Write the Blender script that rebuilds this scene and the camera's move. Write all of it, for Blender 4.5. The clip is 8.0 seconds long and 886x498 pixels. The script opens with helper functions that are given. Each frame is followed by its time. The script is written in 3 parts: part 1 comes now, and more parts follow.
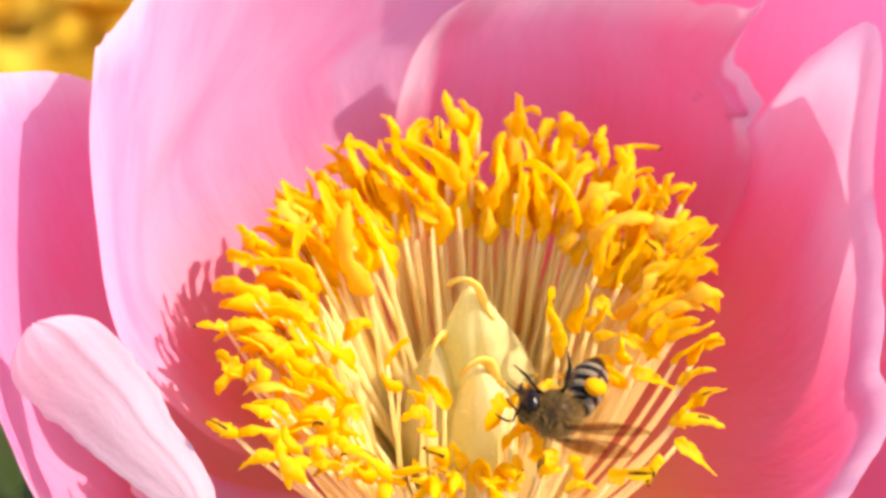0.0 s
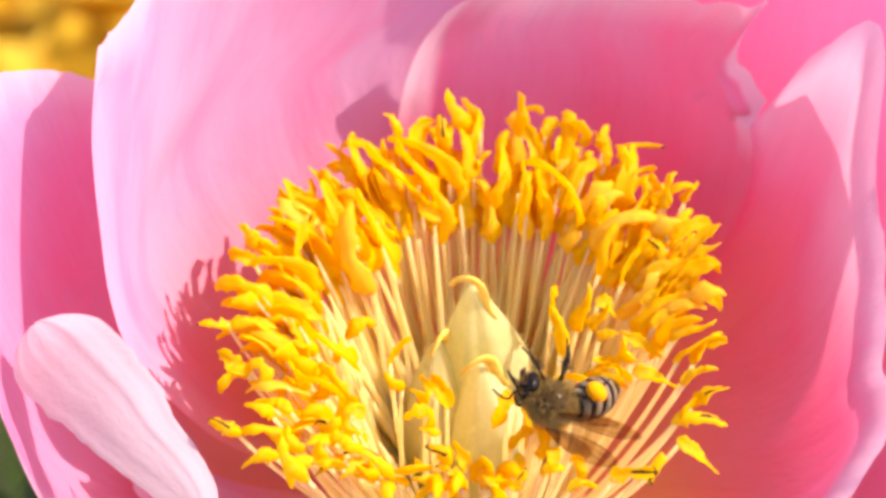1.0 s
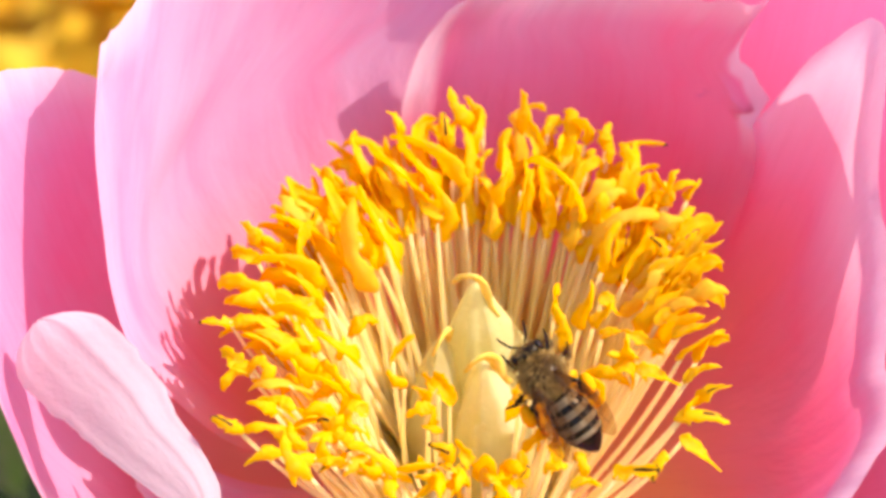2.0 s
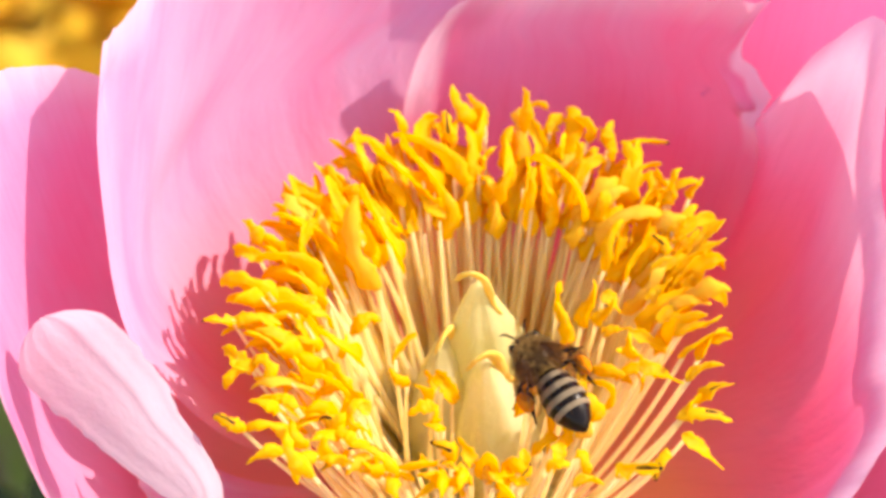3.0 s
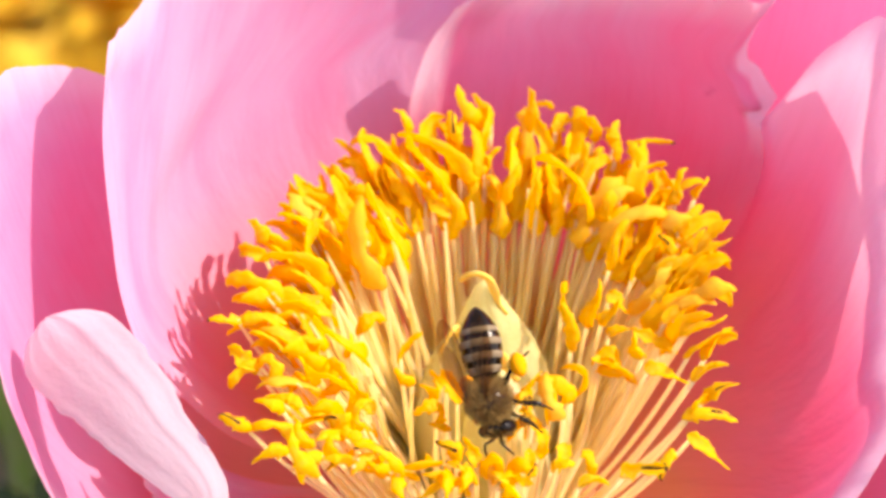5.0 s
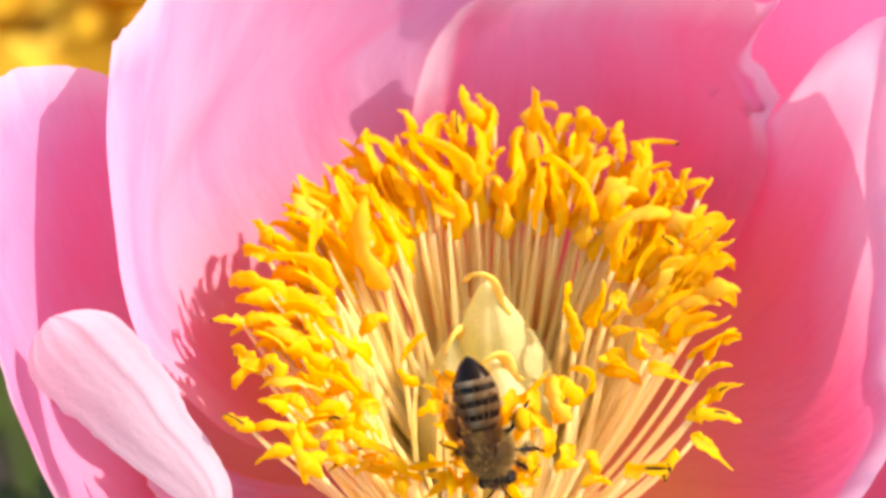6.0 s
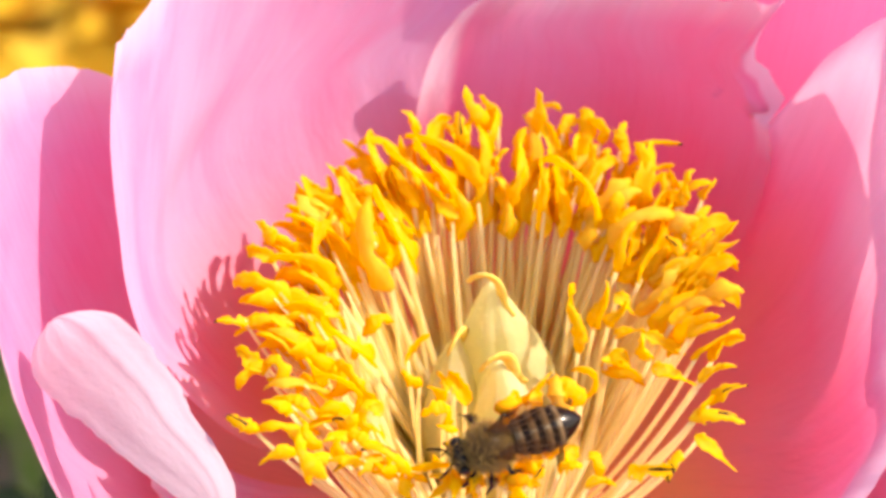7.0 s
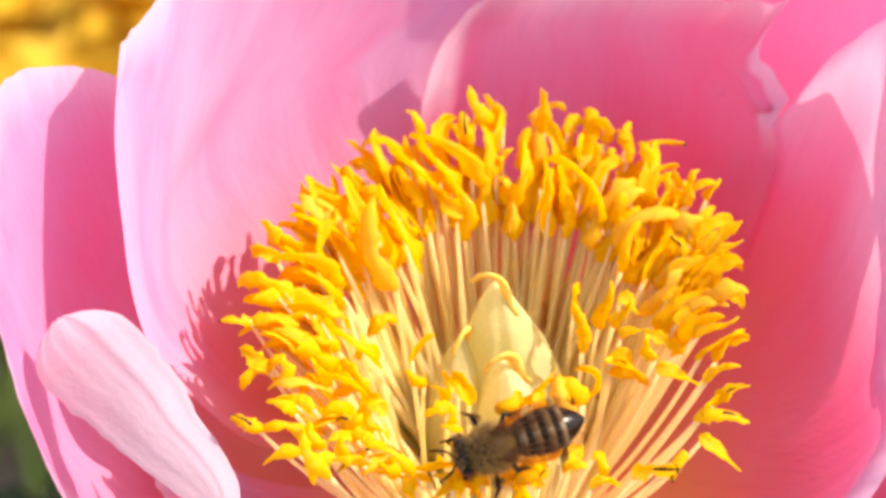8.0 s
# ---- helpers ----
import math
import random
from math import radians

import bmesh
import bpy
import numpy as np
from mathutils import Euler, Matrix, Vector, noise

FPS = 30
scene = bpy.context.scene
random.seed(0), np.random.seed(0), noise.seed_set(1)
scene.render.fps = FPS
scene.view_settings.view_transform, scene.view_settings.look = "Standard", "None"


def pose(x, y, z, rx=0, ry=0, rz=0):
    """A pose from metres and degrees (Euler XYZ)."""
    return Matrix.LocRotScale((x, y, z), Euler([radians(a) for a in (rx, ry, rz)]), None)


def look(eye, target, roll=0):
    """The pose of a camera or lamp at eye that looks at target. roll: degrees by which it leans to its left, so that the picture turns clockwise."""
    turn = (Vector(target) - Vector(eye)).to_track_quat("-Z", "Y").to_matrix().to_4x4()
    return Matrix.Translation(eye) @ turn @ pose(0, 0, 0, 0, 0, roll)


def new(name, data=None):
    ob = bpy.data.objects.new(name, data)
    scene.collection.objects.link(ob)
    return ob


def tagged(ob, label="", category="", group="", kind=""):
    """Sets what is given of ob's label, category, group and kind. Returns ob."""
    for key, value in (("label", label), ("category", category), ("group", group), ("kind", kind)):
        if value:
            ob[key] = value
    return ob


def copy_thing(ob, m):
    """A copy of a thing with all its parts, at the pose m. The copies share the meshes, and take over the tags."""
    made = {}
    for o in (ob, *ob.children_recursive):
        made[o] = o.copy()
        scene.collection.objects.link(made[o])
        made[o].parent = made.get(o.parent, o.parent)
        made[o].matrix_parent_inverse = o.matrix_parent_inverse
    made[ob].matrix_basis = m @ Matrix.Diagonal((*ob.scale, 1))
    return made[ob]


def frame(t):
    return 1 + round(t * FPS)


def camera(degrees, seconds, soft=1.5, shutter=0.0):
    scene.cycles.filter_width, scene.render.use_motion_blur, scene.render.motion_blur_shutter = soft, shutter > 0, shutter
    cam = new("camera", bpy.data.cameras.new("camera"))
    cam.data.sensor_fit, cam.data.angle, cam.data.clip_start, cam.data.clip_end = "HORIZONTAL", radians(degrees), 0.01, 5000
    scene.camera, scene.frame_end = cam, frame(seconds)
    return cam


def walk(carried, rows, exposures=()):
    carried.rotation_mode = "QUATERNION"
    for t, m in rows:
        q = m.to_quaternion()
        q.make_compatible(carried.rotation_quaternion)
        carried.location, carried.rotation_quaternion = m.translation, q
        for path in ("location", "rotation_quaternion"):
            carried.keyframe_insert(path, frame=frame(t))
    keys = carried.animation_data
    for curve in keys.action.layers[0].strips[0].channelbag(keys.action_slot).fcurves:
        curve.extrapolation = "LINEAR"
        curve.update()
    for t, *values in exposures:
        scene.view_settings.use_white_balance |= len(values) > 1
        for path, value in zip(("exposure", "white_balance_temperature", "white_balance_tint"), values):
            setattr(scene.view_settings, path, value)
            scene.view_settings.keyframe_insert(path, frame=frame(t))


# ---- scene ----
# ---- camera ----
cam = camera(20, 8.0, soft=3.3)
cam.data.dof.use_dof = True
cam.data.dof.focus_distance = 0.230
cam.data.dof.aperture_fstop = 32.0
EYE = (-0.00321, -0.19402, 0.86750)
walk(cam, [
    (t, pose(*EYE, tilt, roll, turn)) for t, tilt, roll, turn in (
        (0, 54.994, -0.115, 0.037), (0.5, 54.984, -0.105, 0.067), (1, 54.963, -0.085, 0.087), (1.5, 54.940, -0.070, 0.113),
        (3, 54.868, -0.010, 0.172), (3.5, 54.865, 0.0, 0.193), (4, 54.862, 0.014, 0.209), (4.5, 54.863, 0.020, 0.250),
        (6, 54.873, 0.050, 0.384), (6.5, 54.886, 0.071, 0.421), (7, 54.895, 0.095, 0.454), (7.5, 54.895, 0.112, 0.502), (8, 54.891, 0.133, 0.550))
], [(0, 1.30, 7600, 18), (8, 1.30, 7600, 18)])

# ---- light: clear sky, high sun behind the flower and to the right ----
SUN_WAY = Vector((0.685, 0.03, 0.725)).normalized()
world = bpy.data.worlds.new("sky")
scene.world = world
world.use_nodes = True
sky = world.node_tree.nodes.new("ShaderNodeTexSky")
sky.sky_type, sky.sun_disc = "NISHITA", False
sky.sun_elevation = math.asin(SUN_WAY.z)
sky.sun_rotation = math.atan2(SUN_WAY.x, SUN_WAY.y)
world.node_tree.links.new(sky.outputs[0], world.node_tree.nodes["Background"].inputs[0])
world.node_tree.nodes["Background"].inputs[1].default_value = 0.15
sun = new("sun", bpy.data.lights.new("sun", "SUN"))
sun.data.energy, sun.data.angle, sun.data.color = 2.75, radians(0.6), (1.0, 0.95, 0.86)
sun.matrix_world = look(SUN_WAY * 3, (0, 0, 0))
scene.cycles.max_bounces, scene.cycles.diffuse_bounces, scene.cycles.transmission_bounces = 16, 10, 12


# ---- materials ----
class Nodes:
    """A small hand for node materials."""

    def __init__(self, name):
        self.mat = bpy.data.materials.new(name)
        self.mat.use_nodes = True
        self.tree = self.mat.node_tree
        self.tree.nodes.clear()
        self.out = self.add("ShaderNodeOutputMaterial")

    def add(self, kind, **values):
        n = self.tree.nodes.new(kind)
        for key, value in values.items():
            socket = n.inputs.get(key.replace("_", " "))
            if isinstance(value, bpy.types.NodeSocket):
                self.tree.links.new(value, socket)
            else:
                socket.default_value = value
        return n

    def link(self, a, b):
        self.tree.links.new(a, b)

    def noise(self, scale, detail=3.0, vector=None, rough=0.5):
        n = self.add("ShaderNodeTexNoise", Scale=scale, Detail=detail, Roughness=rough)
        self.link(vector if vector else self.coords(), n.inputs["Vector"])
        return n.outputs["Fac"]

    def coords(self):
        return self.add("ShaderNodeTexCoord").outputs["Object"]

    def ramp(self, fac, *stops):
        n = self.add("ShaderNodeValToRGB")
        self.link(fac, n.inputs["Fac"])
        e = n.color_ramp.elements
        while len(e) < len(stops):
            e.new(0.5)
        for k, (p, c) in zip(e, stops):
            k.position, k.color = p, (*c, 1)
        return n.outputs["Color"]

    def mix(self, fac, a, b, blend="MIX"):
        n = self.tree.nodes.new("ShaderNodeMix")
        n.data_type, n.blend_type = "RGBA", blend
        for socket, value in ((n.inputs[0], fac), (n.inputs[6], a), (n.inputs[7], b)):
            if isinstance(value, bpy.types.NodeSocket):
                self.link(value, socket)
            else:
                socket.default_value = value if isinstance(value, float) else (*value, 1)
        return n.outputs[2]

    def bump(self, height, strength, distance):
        return self.add("ShaderNodeBump", Height=height, Strength=strength, Distance=distance).outputs["Normal"]

    def done(self, shader):
        self.link(shader, self.out.inputs["Surface"])
        return self.mat

    def gloss(self, color, rough=0.5, normal=None, shine=0.5):
        n = self.add("ShaderNodeBsdfPrincipled", Base_Color=color if isinstance(color, bpy.types.NodeSocket) else (*color, 1),
                     Roughness=rough, Specular_IOR_Level=shine)
        if normal:
            self.link(normal, n.inputs["Normal"])
        return n.outputs[0]

    def both(self, fac, a, b):
        n = self.tree.nodes.new("ShaderNodeMixShader")
        n.inputs[0].default_value = fac
        self.link(a, n.inputs[1])
        self.link(b, n.inputs[2])
        return n.outputs[0]

    def leafy(self, color, through_color, share, rough=0.5, normal=None):
        """A thin sheet that shines a share of the light through."""
        t = self.add("ShaderNodeBsdfTranslucent")
        if isinstance(through_color, bpy.types.NodeSocket):
            self.link(through_color, t.inputs["Color"])
        else:
            t.inputs["Color"].default_value = (*through_color, 1)
        if normal:
            self.link(normal, t.inputs["Normal"])
        return self.both(share, self.gloss(color, rough, normal, 0.12), t.outputs[0])


def petal_material(name, pale, rosy, deep, white_tip=False, shine_through=((0.97, 0.055, 0.045), (0.88, 0.13, 0.32)), margin=0.10, pallor=0.25, lopsided=1.0, since=0.0, share=0.5):
    """Veined petal: UV x runs across the petal, y from its foot to its rim."""
    n = Nodes(name)
    uv = n.add("ShaderNodeUVMap").outputs[0]
    ob = n.add("ShaderNodeObjectInfo").outputs["Random"]
    offset = n.add("ShaderNodeCombineXYZ", X=ob, Y=ob, Z=ob).outputs[0]
    moved = n.tree.nodes.new("ShaderNodeVectorMath")
    moved.operation = "MULTIPLY_ADD"
    n.link(offset, moved.inputs[0])
    moved.inputs[1].default_value = (7, 7, 7)
    n.link(uv, moved.inputs[2])
    streak = n.add("ShaderNodeMapping", Scale=(3.4, 1.5, 1.0), Rotation=(0.0, 0.0, 0.35))
    n.link(moved.outputs[0], streak.inputs["Vector"])
    broad = n.noise(1.6, 4.0, streak.outputs[0], 0.6)
    fine_map = n.add("ShaderNodeMapping", Scale=(60.0, 1.6, 1.0))
    n.link(moved.outputs[0], fine_map.inputs["Vector"])
    fine = n.noise(1.4, 5.0, fine_map.outputs[0], 0.65)
    split = n.add("ShaderNodeSeparateXYZ", Vector=uv)
    along = split.outputs[1]
    cloud = n.noise(2.2, 4.0, moved.outputs[0], 0.55)
    body = n.mix(n.ramp(broad, (0.45, (0, 0, 0)), (0.74, (0.75, 0.75, 0.75))), pale, rosy)
    body = n.mix(n.ramp(cloud, (0.45, (0, 0, 0)), (0.72, (0.5, 0.5, 0.5))), body, rosy)
    body = n.mix(n.ramp(fine, (0.50, (0, 0, 0)), (0.85, (0.15, 0.15, 0.15))), body, deep)
    # red foot, with the stamens' yellow bounce light painted into its orange
    body = n.mix(n.ramp(along, (0.26, (0, 0, 0)), (0.72 if white_tip else 0.58, (1, 1, 1))), n.mix(n.ramp(along, (0.24, (0, 0, 0)), (0.48, (1, 1, 1))), (0.84, 0.48, 0.24), (0.91, 0.30, 0.29)), body)
    side = n.tree.nodes.new("ShaderNodeMath")
    side.operation = "PINGPONG"
    n.link(split.outputs[0], side.inputs[0])
    side.inputs[1].default_value = 0.5
    skew = n.tree.nodes.new("ShaderNodeMath")
    skew.operation = "MULTIPLY"
    n.link(side.outputs[0], skew.inputs[0])
    n.link(n.ramp(split.outputs[0], (0.48, (1, 1, 1)), (0.52, (lopsided,) * 3)), skew.inputs[1])
    side = skew
    rim = n.ramp(along, (0.92, (0, 0, 0)), (1.0, (0.6, 0.6, 0.6)))
    upper = n.ramp(along, (since, (0, 0, 0)), (since + 0.1, (1, 1, 1)))
    rim = n.mix(1.0, rim, n.ramp(side.outputs[0], (0.0, (pallor,) * 3), (margin * 0.7, (pallor * 0.7,) * 3), (margin, (0, 0, 0))), "LIGHTEN")
    rim = n.mix(1.0, rim, upper, "MULTIPLY")
    thin = n.ramp(side.outputs[0], (0.0, (pallor,) * 3), (margin * 0.7, (pallor * 0.8,) * 3), (margin, (0, 0, 0)))
    thin = n.mix(1.0, thin, upper, "MULTIPLY")
    body = n.mix(rim, body, (0.90, 0.80, 0.87))
    glow = n.mix(n.ramp(along, (0.35, (0, 0, 0)), (0.92, (1, 1, 1))), *shine_through)
    glow = n.mix(n.ramp(along, (0.84, (0, 0, 0)), (1.0, (0.75, 0.75, 0.75))), glow, (0.96, 0.50, 0.64))
    if white_tip:
        where = n.mix(1.0, n.ramp(along, (0.66, (0, 0, 0)), (0.92, (1, 1, 1))), n.ramp(split.outputs[0], (0.48, (0, 0, 0)), (0.64, (1, 1, 1))), "MULTIPLY")
        glow = n.mix(where, glow, (0.90, 0.58, 0.72))
        body = n.mix(where, body, (0.80, 0.52, 0.66))
    glow = n.mix(thin, glow, (0.96, 0.70, 0.80))
    glow = n.mix(n.ramp(fine, (0.4, (0, 0, 0)), (0.8, (0.15, 0.15, 0.15))), glow, deep, "MULTIPLY")
    height = n.mix(0.5, broad, n.noise(420.0, 3.0))
    nor = n.bump(height, 0.2, 0.0006)
    crease = n.add("ShaderNodeMapping", Scale=(9.0, 3.2, 1.0), Rotation=(0.0, 0.0, -0.3))
    n.link(moved.outputs[0], crease.inputs["Vector"])
    crumple = n.add("ShaderNodeBump", Height=n.noise(1.7, 5.0, crease.outputs[0], 0.6), Strength=0.25, Distance=0.0016)
    n.link(nor, crumple.inputs["Normal"])
    nor = crumple.outputs["Normal"]
    return n.done(n.leafy(body, glow, share, 0.5, nor))


PETAL = petal_material("pink_petal", (0.72, 0.44, 0.68), (0.85, 0.20, 0.42), (0.80, 0.07, 0.19), pallor=0.15, share=0.44)

# pallor 0.95: near-white margins carry painted sunlight for the turned flaps
ROSE_PETAL = petal_material("rose_petal", (0.82, 0.30, 0.52), (0.87, 0.16, 0.34), (0.80, 0.06, 0.16), False, ((1.0, 0.05, 0.05), (0.94, 0.12, 0.28)), 0.065, 0.95, 0.60, 0.70, 0.48)
PALE_PETAL = petal_material("pale_pink_petal", (0.55, 0.50, 0.56), (0.55, 0.44, 0.51), (0.54, 0.32, 0.42), False, ((0.90, 0.60, 0.68), (0.88, 0.66, 0.76)))
DEEP_PETAL = petal_material("deep_pink_petal", (0.77, 0.38, 0.65), (0.86, 0.16, 0.38), (0.78, 0.07, 0.20), False, ((0.97, 0.08, 0.18), (0.92, 0.13, 0.34)))
TIPPED_PETAL = petal_material("pink_petal_with_white_tip", (0.80, 0.36, 0.64), (0.84, 0.19, 0.42), (0.76, 0.07, 0.20), True)


def simple_leafy(name, a, b, glow, share, scale, rough=0.45, relief=0.0003):
    n = Nodes(name)
    ob = n.add("ShaderNodeObjectInfo").outputs["Random"]
    grain = n.noise(scale, 4.0)
    c = n.mix(n.ramp(grain, (0.3, (0, 0, 0)), (0.7, (1, 1, 1))), a, b)
    c = n.mix(n.ramp(ob, (0.0, (0.0, 0.0, 0.0)), (1.0, (0.75, 0.75, 0.75))), c, a)
    nor = n.bump(n.noise(scale * 4, 3.0), 0.4, relief)
    return n.done(n.leafy(c, glow, share, rough, nor))


FILAMENT = simple_leafy("cream_filament", (0.98, 0.86, 0.50), (0.98, 0.91, 0.66), (1.0, 0.92, 0.58), 0.68, 300.0)
DARK_TIP = simple_leafy("withered_brown_tip", (0.05, 0.018, 0.006), (0.14, 0.05, 0.01), (0.3, 0.1, 0.01), 0.05, 900.0, 0.6)
CARPEL = simple_leafy("pale_green_carpel", (0.60, 0.64, 0.28), (0.94, 0.86, 0.60), (0.96, 0.88, 0.42), 0.5, 130.0, 0.7, 0.0006)
STIGMA = simple_leafy("yellow_stigma", (0.88, 0.68, 0.10), (0.90, 0.78, 0.30), (0.95, 0.7, 0.1), 0.3, 600.0)
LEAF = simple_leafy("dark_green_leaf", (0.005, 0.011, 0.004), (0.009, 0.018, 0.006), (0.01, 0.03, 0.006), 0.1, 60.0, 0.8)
STEM = simple_leafy("green_stem", (0.09, 0.16, 0.04), (0.16, 0.17, 0.05), (0.1, 0.2, 0.03), 0.05, 120.0)
GOLD_PETAL = simple_leafy("golden_petal", (0.74, 0.46, 0.03), (0.76, 0.52, 0.06), (0.84, 0.50, 0.03), 0.4, 40.0)


def anther_material(name, a, b, glow):
    """Pollen-dusted anther: bright edges, deeper furrows, fine grain."""
    n = Nodes(name)
    ob = n.add("ShaderNodeObjectInfo").outputs["Random"]
    patch = n.noise(1300.0, 4.0, None, 0.6)
    grain = n.noise(7000.0, 4.0, None, 0.7)
    c = n.mix(n.ramp(patch, (0.35, (0, 0, 0)), (0.65, (1, 1, 1))), a, b)
    c = n.mix(n.ramp(grain, (0.50, (0, 0, 0)), (0.78, (0.7, 0.7, 0.7))), c, (0.93, 0.76, 0.16))
    c = n.mix(n.ramp(ob, (0.3, (0, 0, 0)), (1.0, (0.6, 0.6, 0.6))), c, (0.90, 0.50, 0.006))
    nor = n.bump(grain, 0.5, 0.00012)
    return n.done(n.leafy(c, glow, 0.6, 0.55, nor))


def soil_material():
    n = Nodes("pale_garden_soil")
    a = n.noise(14.0, 6.0)
    b = n.noise(160.0, 5.0)
    c = n.mix(n.ramp(a, (0.35, (0, 0, 0)), (0.65, (1, 1, 1))), (0.24, 0.17, 0.12), (0.34, 0.27, 0.20))
    c = n.mix(n.ramp(b, (0.4, (0, 0, 0)), (0.75, (0.7, 0.7, 0.7))), c, (0.16, 0.11, 0.08))
    return n.done(n.gloss(c, 0.95, n.bump(b, 0.8, 0.02)))


def chitin(name, a, b, rough, scale=700.0):
    n = Nodes(name)
    g = n.noise(scale, 4.0)
    return n.done(n.gloss(n.mix(g, a, b), rough, n.bump(n.noise(scale * 5, 2.0), 0.3, 0.00005), 0.22 if rough < 0.6 else 0.05))


def wing_material():
    n = Nodes("clear_wing")
    skin = n.gloss((0.06, 0.03, 0.018), 0.3, None, 0.3)
    clear = n.add("ShaderNodeBsdfTransparent").outputs[0]
    n.tree.nodes[-1].inputs[0].default_value = (0.78, 0.64, 0.50, 1)
    return n.done(n.both(0.15, clear, skin))


SOIL = soil_material()
ANTHER = anther_material("yellow_anther", (0.93, 0.68, 0.02), (0.92, 0.58, 0.008), (1.0, 0.76, 0.015))
PALE_ANTHER = anther_material("pale_yellow_anther", (0.94, 0.74, 0.14), (0.92, 0.62, 0.03), (1.0, 0.76, 0.05))
BLACK = chitin("black_chitin", (0.004, 0.002, 0.001), (0.012, 0.006, 0.002), 0.24)
BROWN = chitin("brown_chitin", (0.03, 0.014, 0.006), (0.08, 0.035, 0.012), 0.3)
EYE_BLACK = chitin("compound_eye", (0.006, 0.004, 0.003), (0.012, 0.008, 0.006), 0.14)
BAND = chitin("cream_downy_band", (0.15, 0.11, 0.068), (0.27, 0.21, 0.135), 0.85, 1500.0)
HAIR = chitin("tawny_hair", (0.25, 0.145, 0.045), (0.44, 0.27, 0.09), 0.7, 900.0)
DARK_HAIR = chitin("dark_hair", (0.06, 0.03, 0.015), (0.16, 0.09, 0.04), 0.7, 900.0)
POLLEN = chitin("orange_pollen", (0.80, 0.26, 0.003), (0.85, 0.36, 0.01), 0.8, 1400.0)
WING = wing_material()
VEIN = chitin("wing_vein", (0.07, 0.035, 0.015), (0.12, 0.06, 0.03), 0.4)


# ---- building helpers (lengths in millimetres inside the flower and the bee) ----
def mesh_of(name, verts, faces, materials, uvs=None, slots=None, smooth=True, unit=0.001):
    me = bpy.data.meshes.new(name)
    me.from_pydata((np.asarray(verts, float) * unit).tolist(), [], faces)
    for m in materials:
        me.materials.append(m)
    if uvs is not None:
        layer = me.uv_layers.new(name="UVMap")
        for loop in me.loops:
            layer.data[loop.index].uv = uvs[loop.vertex_index]
    for i, p in enumerate(me.polygons):
        p.use_smooth = smooth
        if slots is not None:
            p.material_index = slots[i]
    me.update()
    return me


def part(name, me, parent, m=None, label=""):
    ob = new(name, me)
    ob.parent = parent
    if m is not None:
        ob.matrix_basis = m
    return tagged(ob, label)


def glide(xs, ys, x):
    """Smooth cubic through the stations (xs, ys)."""
    xs, ys = np.asarray(xs, float), np.asarray(ys, float)
    slope = np.gradient(ys, xs)
    i = np.clip(np.searchsorted(xs, x) - 1, 0, len(xs) - 2)
    h = xs[i + 1] - xs[i]
    u = np.clip((x - xs[i]) / h, 0, 1)
    return ((1 + 2 * u) * (1 - u) ** 2 * ys[i] + u * (1 - u) ** 2 * h * slope[i]
            + u * u * (3 - 2 * u) * ys[i + 1] + u * u * (u - 1) * h * slope[i + 1])


def grid_faces(rows, cols, closed=False):
    f = []
    for i in range(rows - 1):
        for j in range(cols if closed else cols - 1):
            k = (j + 1) % cols
            f.append((i * cols + j, i * cols + k, (i + 1) * cols + k, (i + 1) * cols + j))
    return f


def tube(points, radii, sides=6, squash=1.0):
    """A tapered tube along points, closed at both ends."""
    pts = [Vector(p) for p in points]
    verts, up = [], Vector((0.13, 0.31, 0.94))
    for i, p in enumerate(pts):
        way = (pts[min(i + 1, len(pts) - 1)] - pts[max(i - 1, 0)]).normalized()
        side = way.cross(up).normalized()
        up = side.cross(way).normalized()
        for j in range(sides):
            a = 2 * math.pi * j / sides
            verts.append(p + (side * math.cos(a) + up * math.sin(a) * squash) * radii[i])
    faces = grid_faces(len(pts), sides, True)
    faces.append(tuple(reversed(range(sides))))
    faces.append(tuple(range((len(pts) - 1) * sides, len(pts) * sides)))
    return verts, faces


def merged(*pieces):
    """Join (verts, faces) pieces of one part; also says which piece each face is from."""
    verts, faces, slots = [], [], []
    for n, (v, f) in enumerate(pieces):
        faces += [tuple(i + len(verts) for i in q) for q in f]
        slots += [n] * len(f)
        verts += list(v)
    return verts, faces, slots


def ellipsoid(center, radii, rows=12, cols=18, shape=None):
    verts = []
    for i in range(rows + 1):
        a = math.pi * i / rows
        for j in range(cols):
            b = 2 * math.pi * j / cols
            x, ring = -math.cos(a), max(math.sin(a), 0.02)
            if shape:
                ring = max(shape(x), 0.02)
            verts.append(Vector((center[0] + radii[0] * x, center[1] + radii[1] * ring * math.cos(b), center[2] + radii[2] * ring * math.sin(b))))
    return verts, grid_faces(rows + 1, cols, True)


# ---- ground ----
def ground():
    n, size = 90, 60.0
    ticks = [math.copysign((abs(2 * i / n - 1)) ** 3, 2 * i / n - 1) * size for i in range(n + 1)]
    verts = [(x, y, 0.02 * noise.noise((x * 4, y * 4, 0)) * (1 if abs(x) + abs(y) < 8 else 0)) for y in ticks for x in ticks]
    tagged(new("ground", mesh_of("ground", verts, grid_faces(n + 1, n + 1), [SOIL], unit=1.0)),
           "pale crumbly garden soil under the plants", "soil", kind="structure")


ground()

# ---- the peony ----
HEART = Matrix.Translation((0, 0, 0.70)) @ Euler((radians(10), 0, 0)).to_matrix().to_4x4()
peony = tagged(new("peony"), "open pink peony flower with a dense crown of yellow stamens", "flower")
flower = HEART


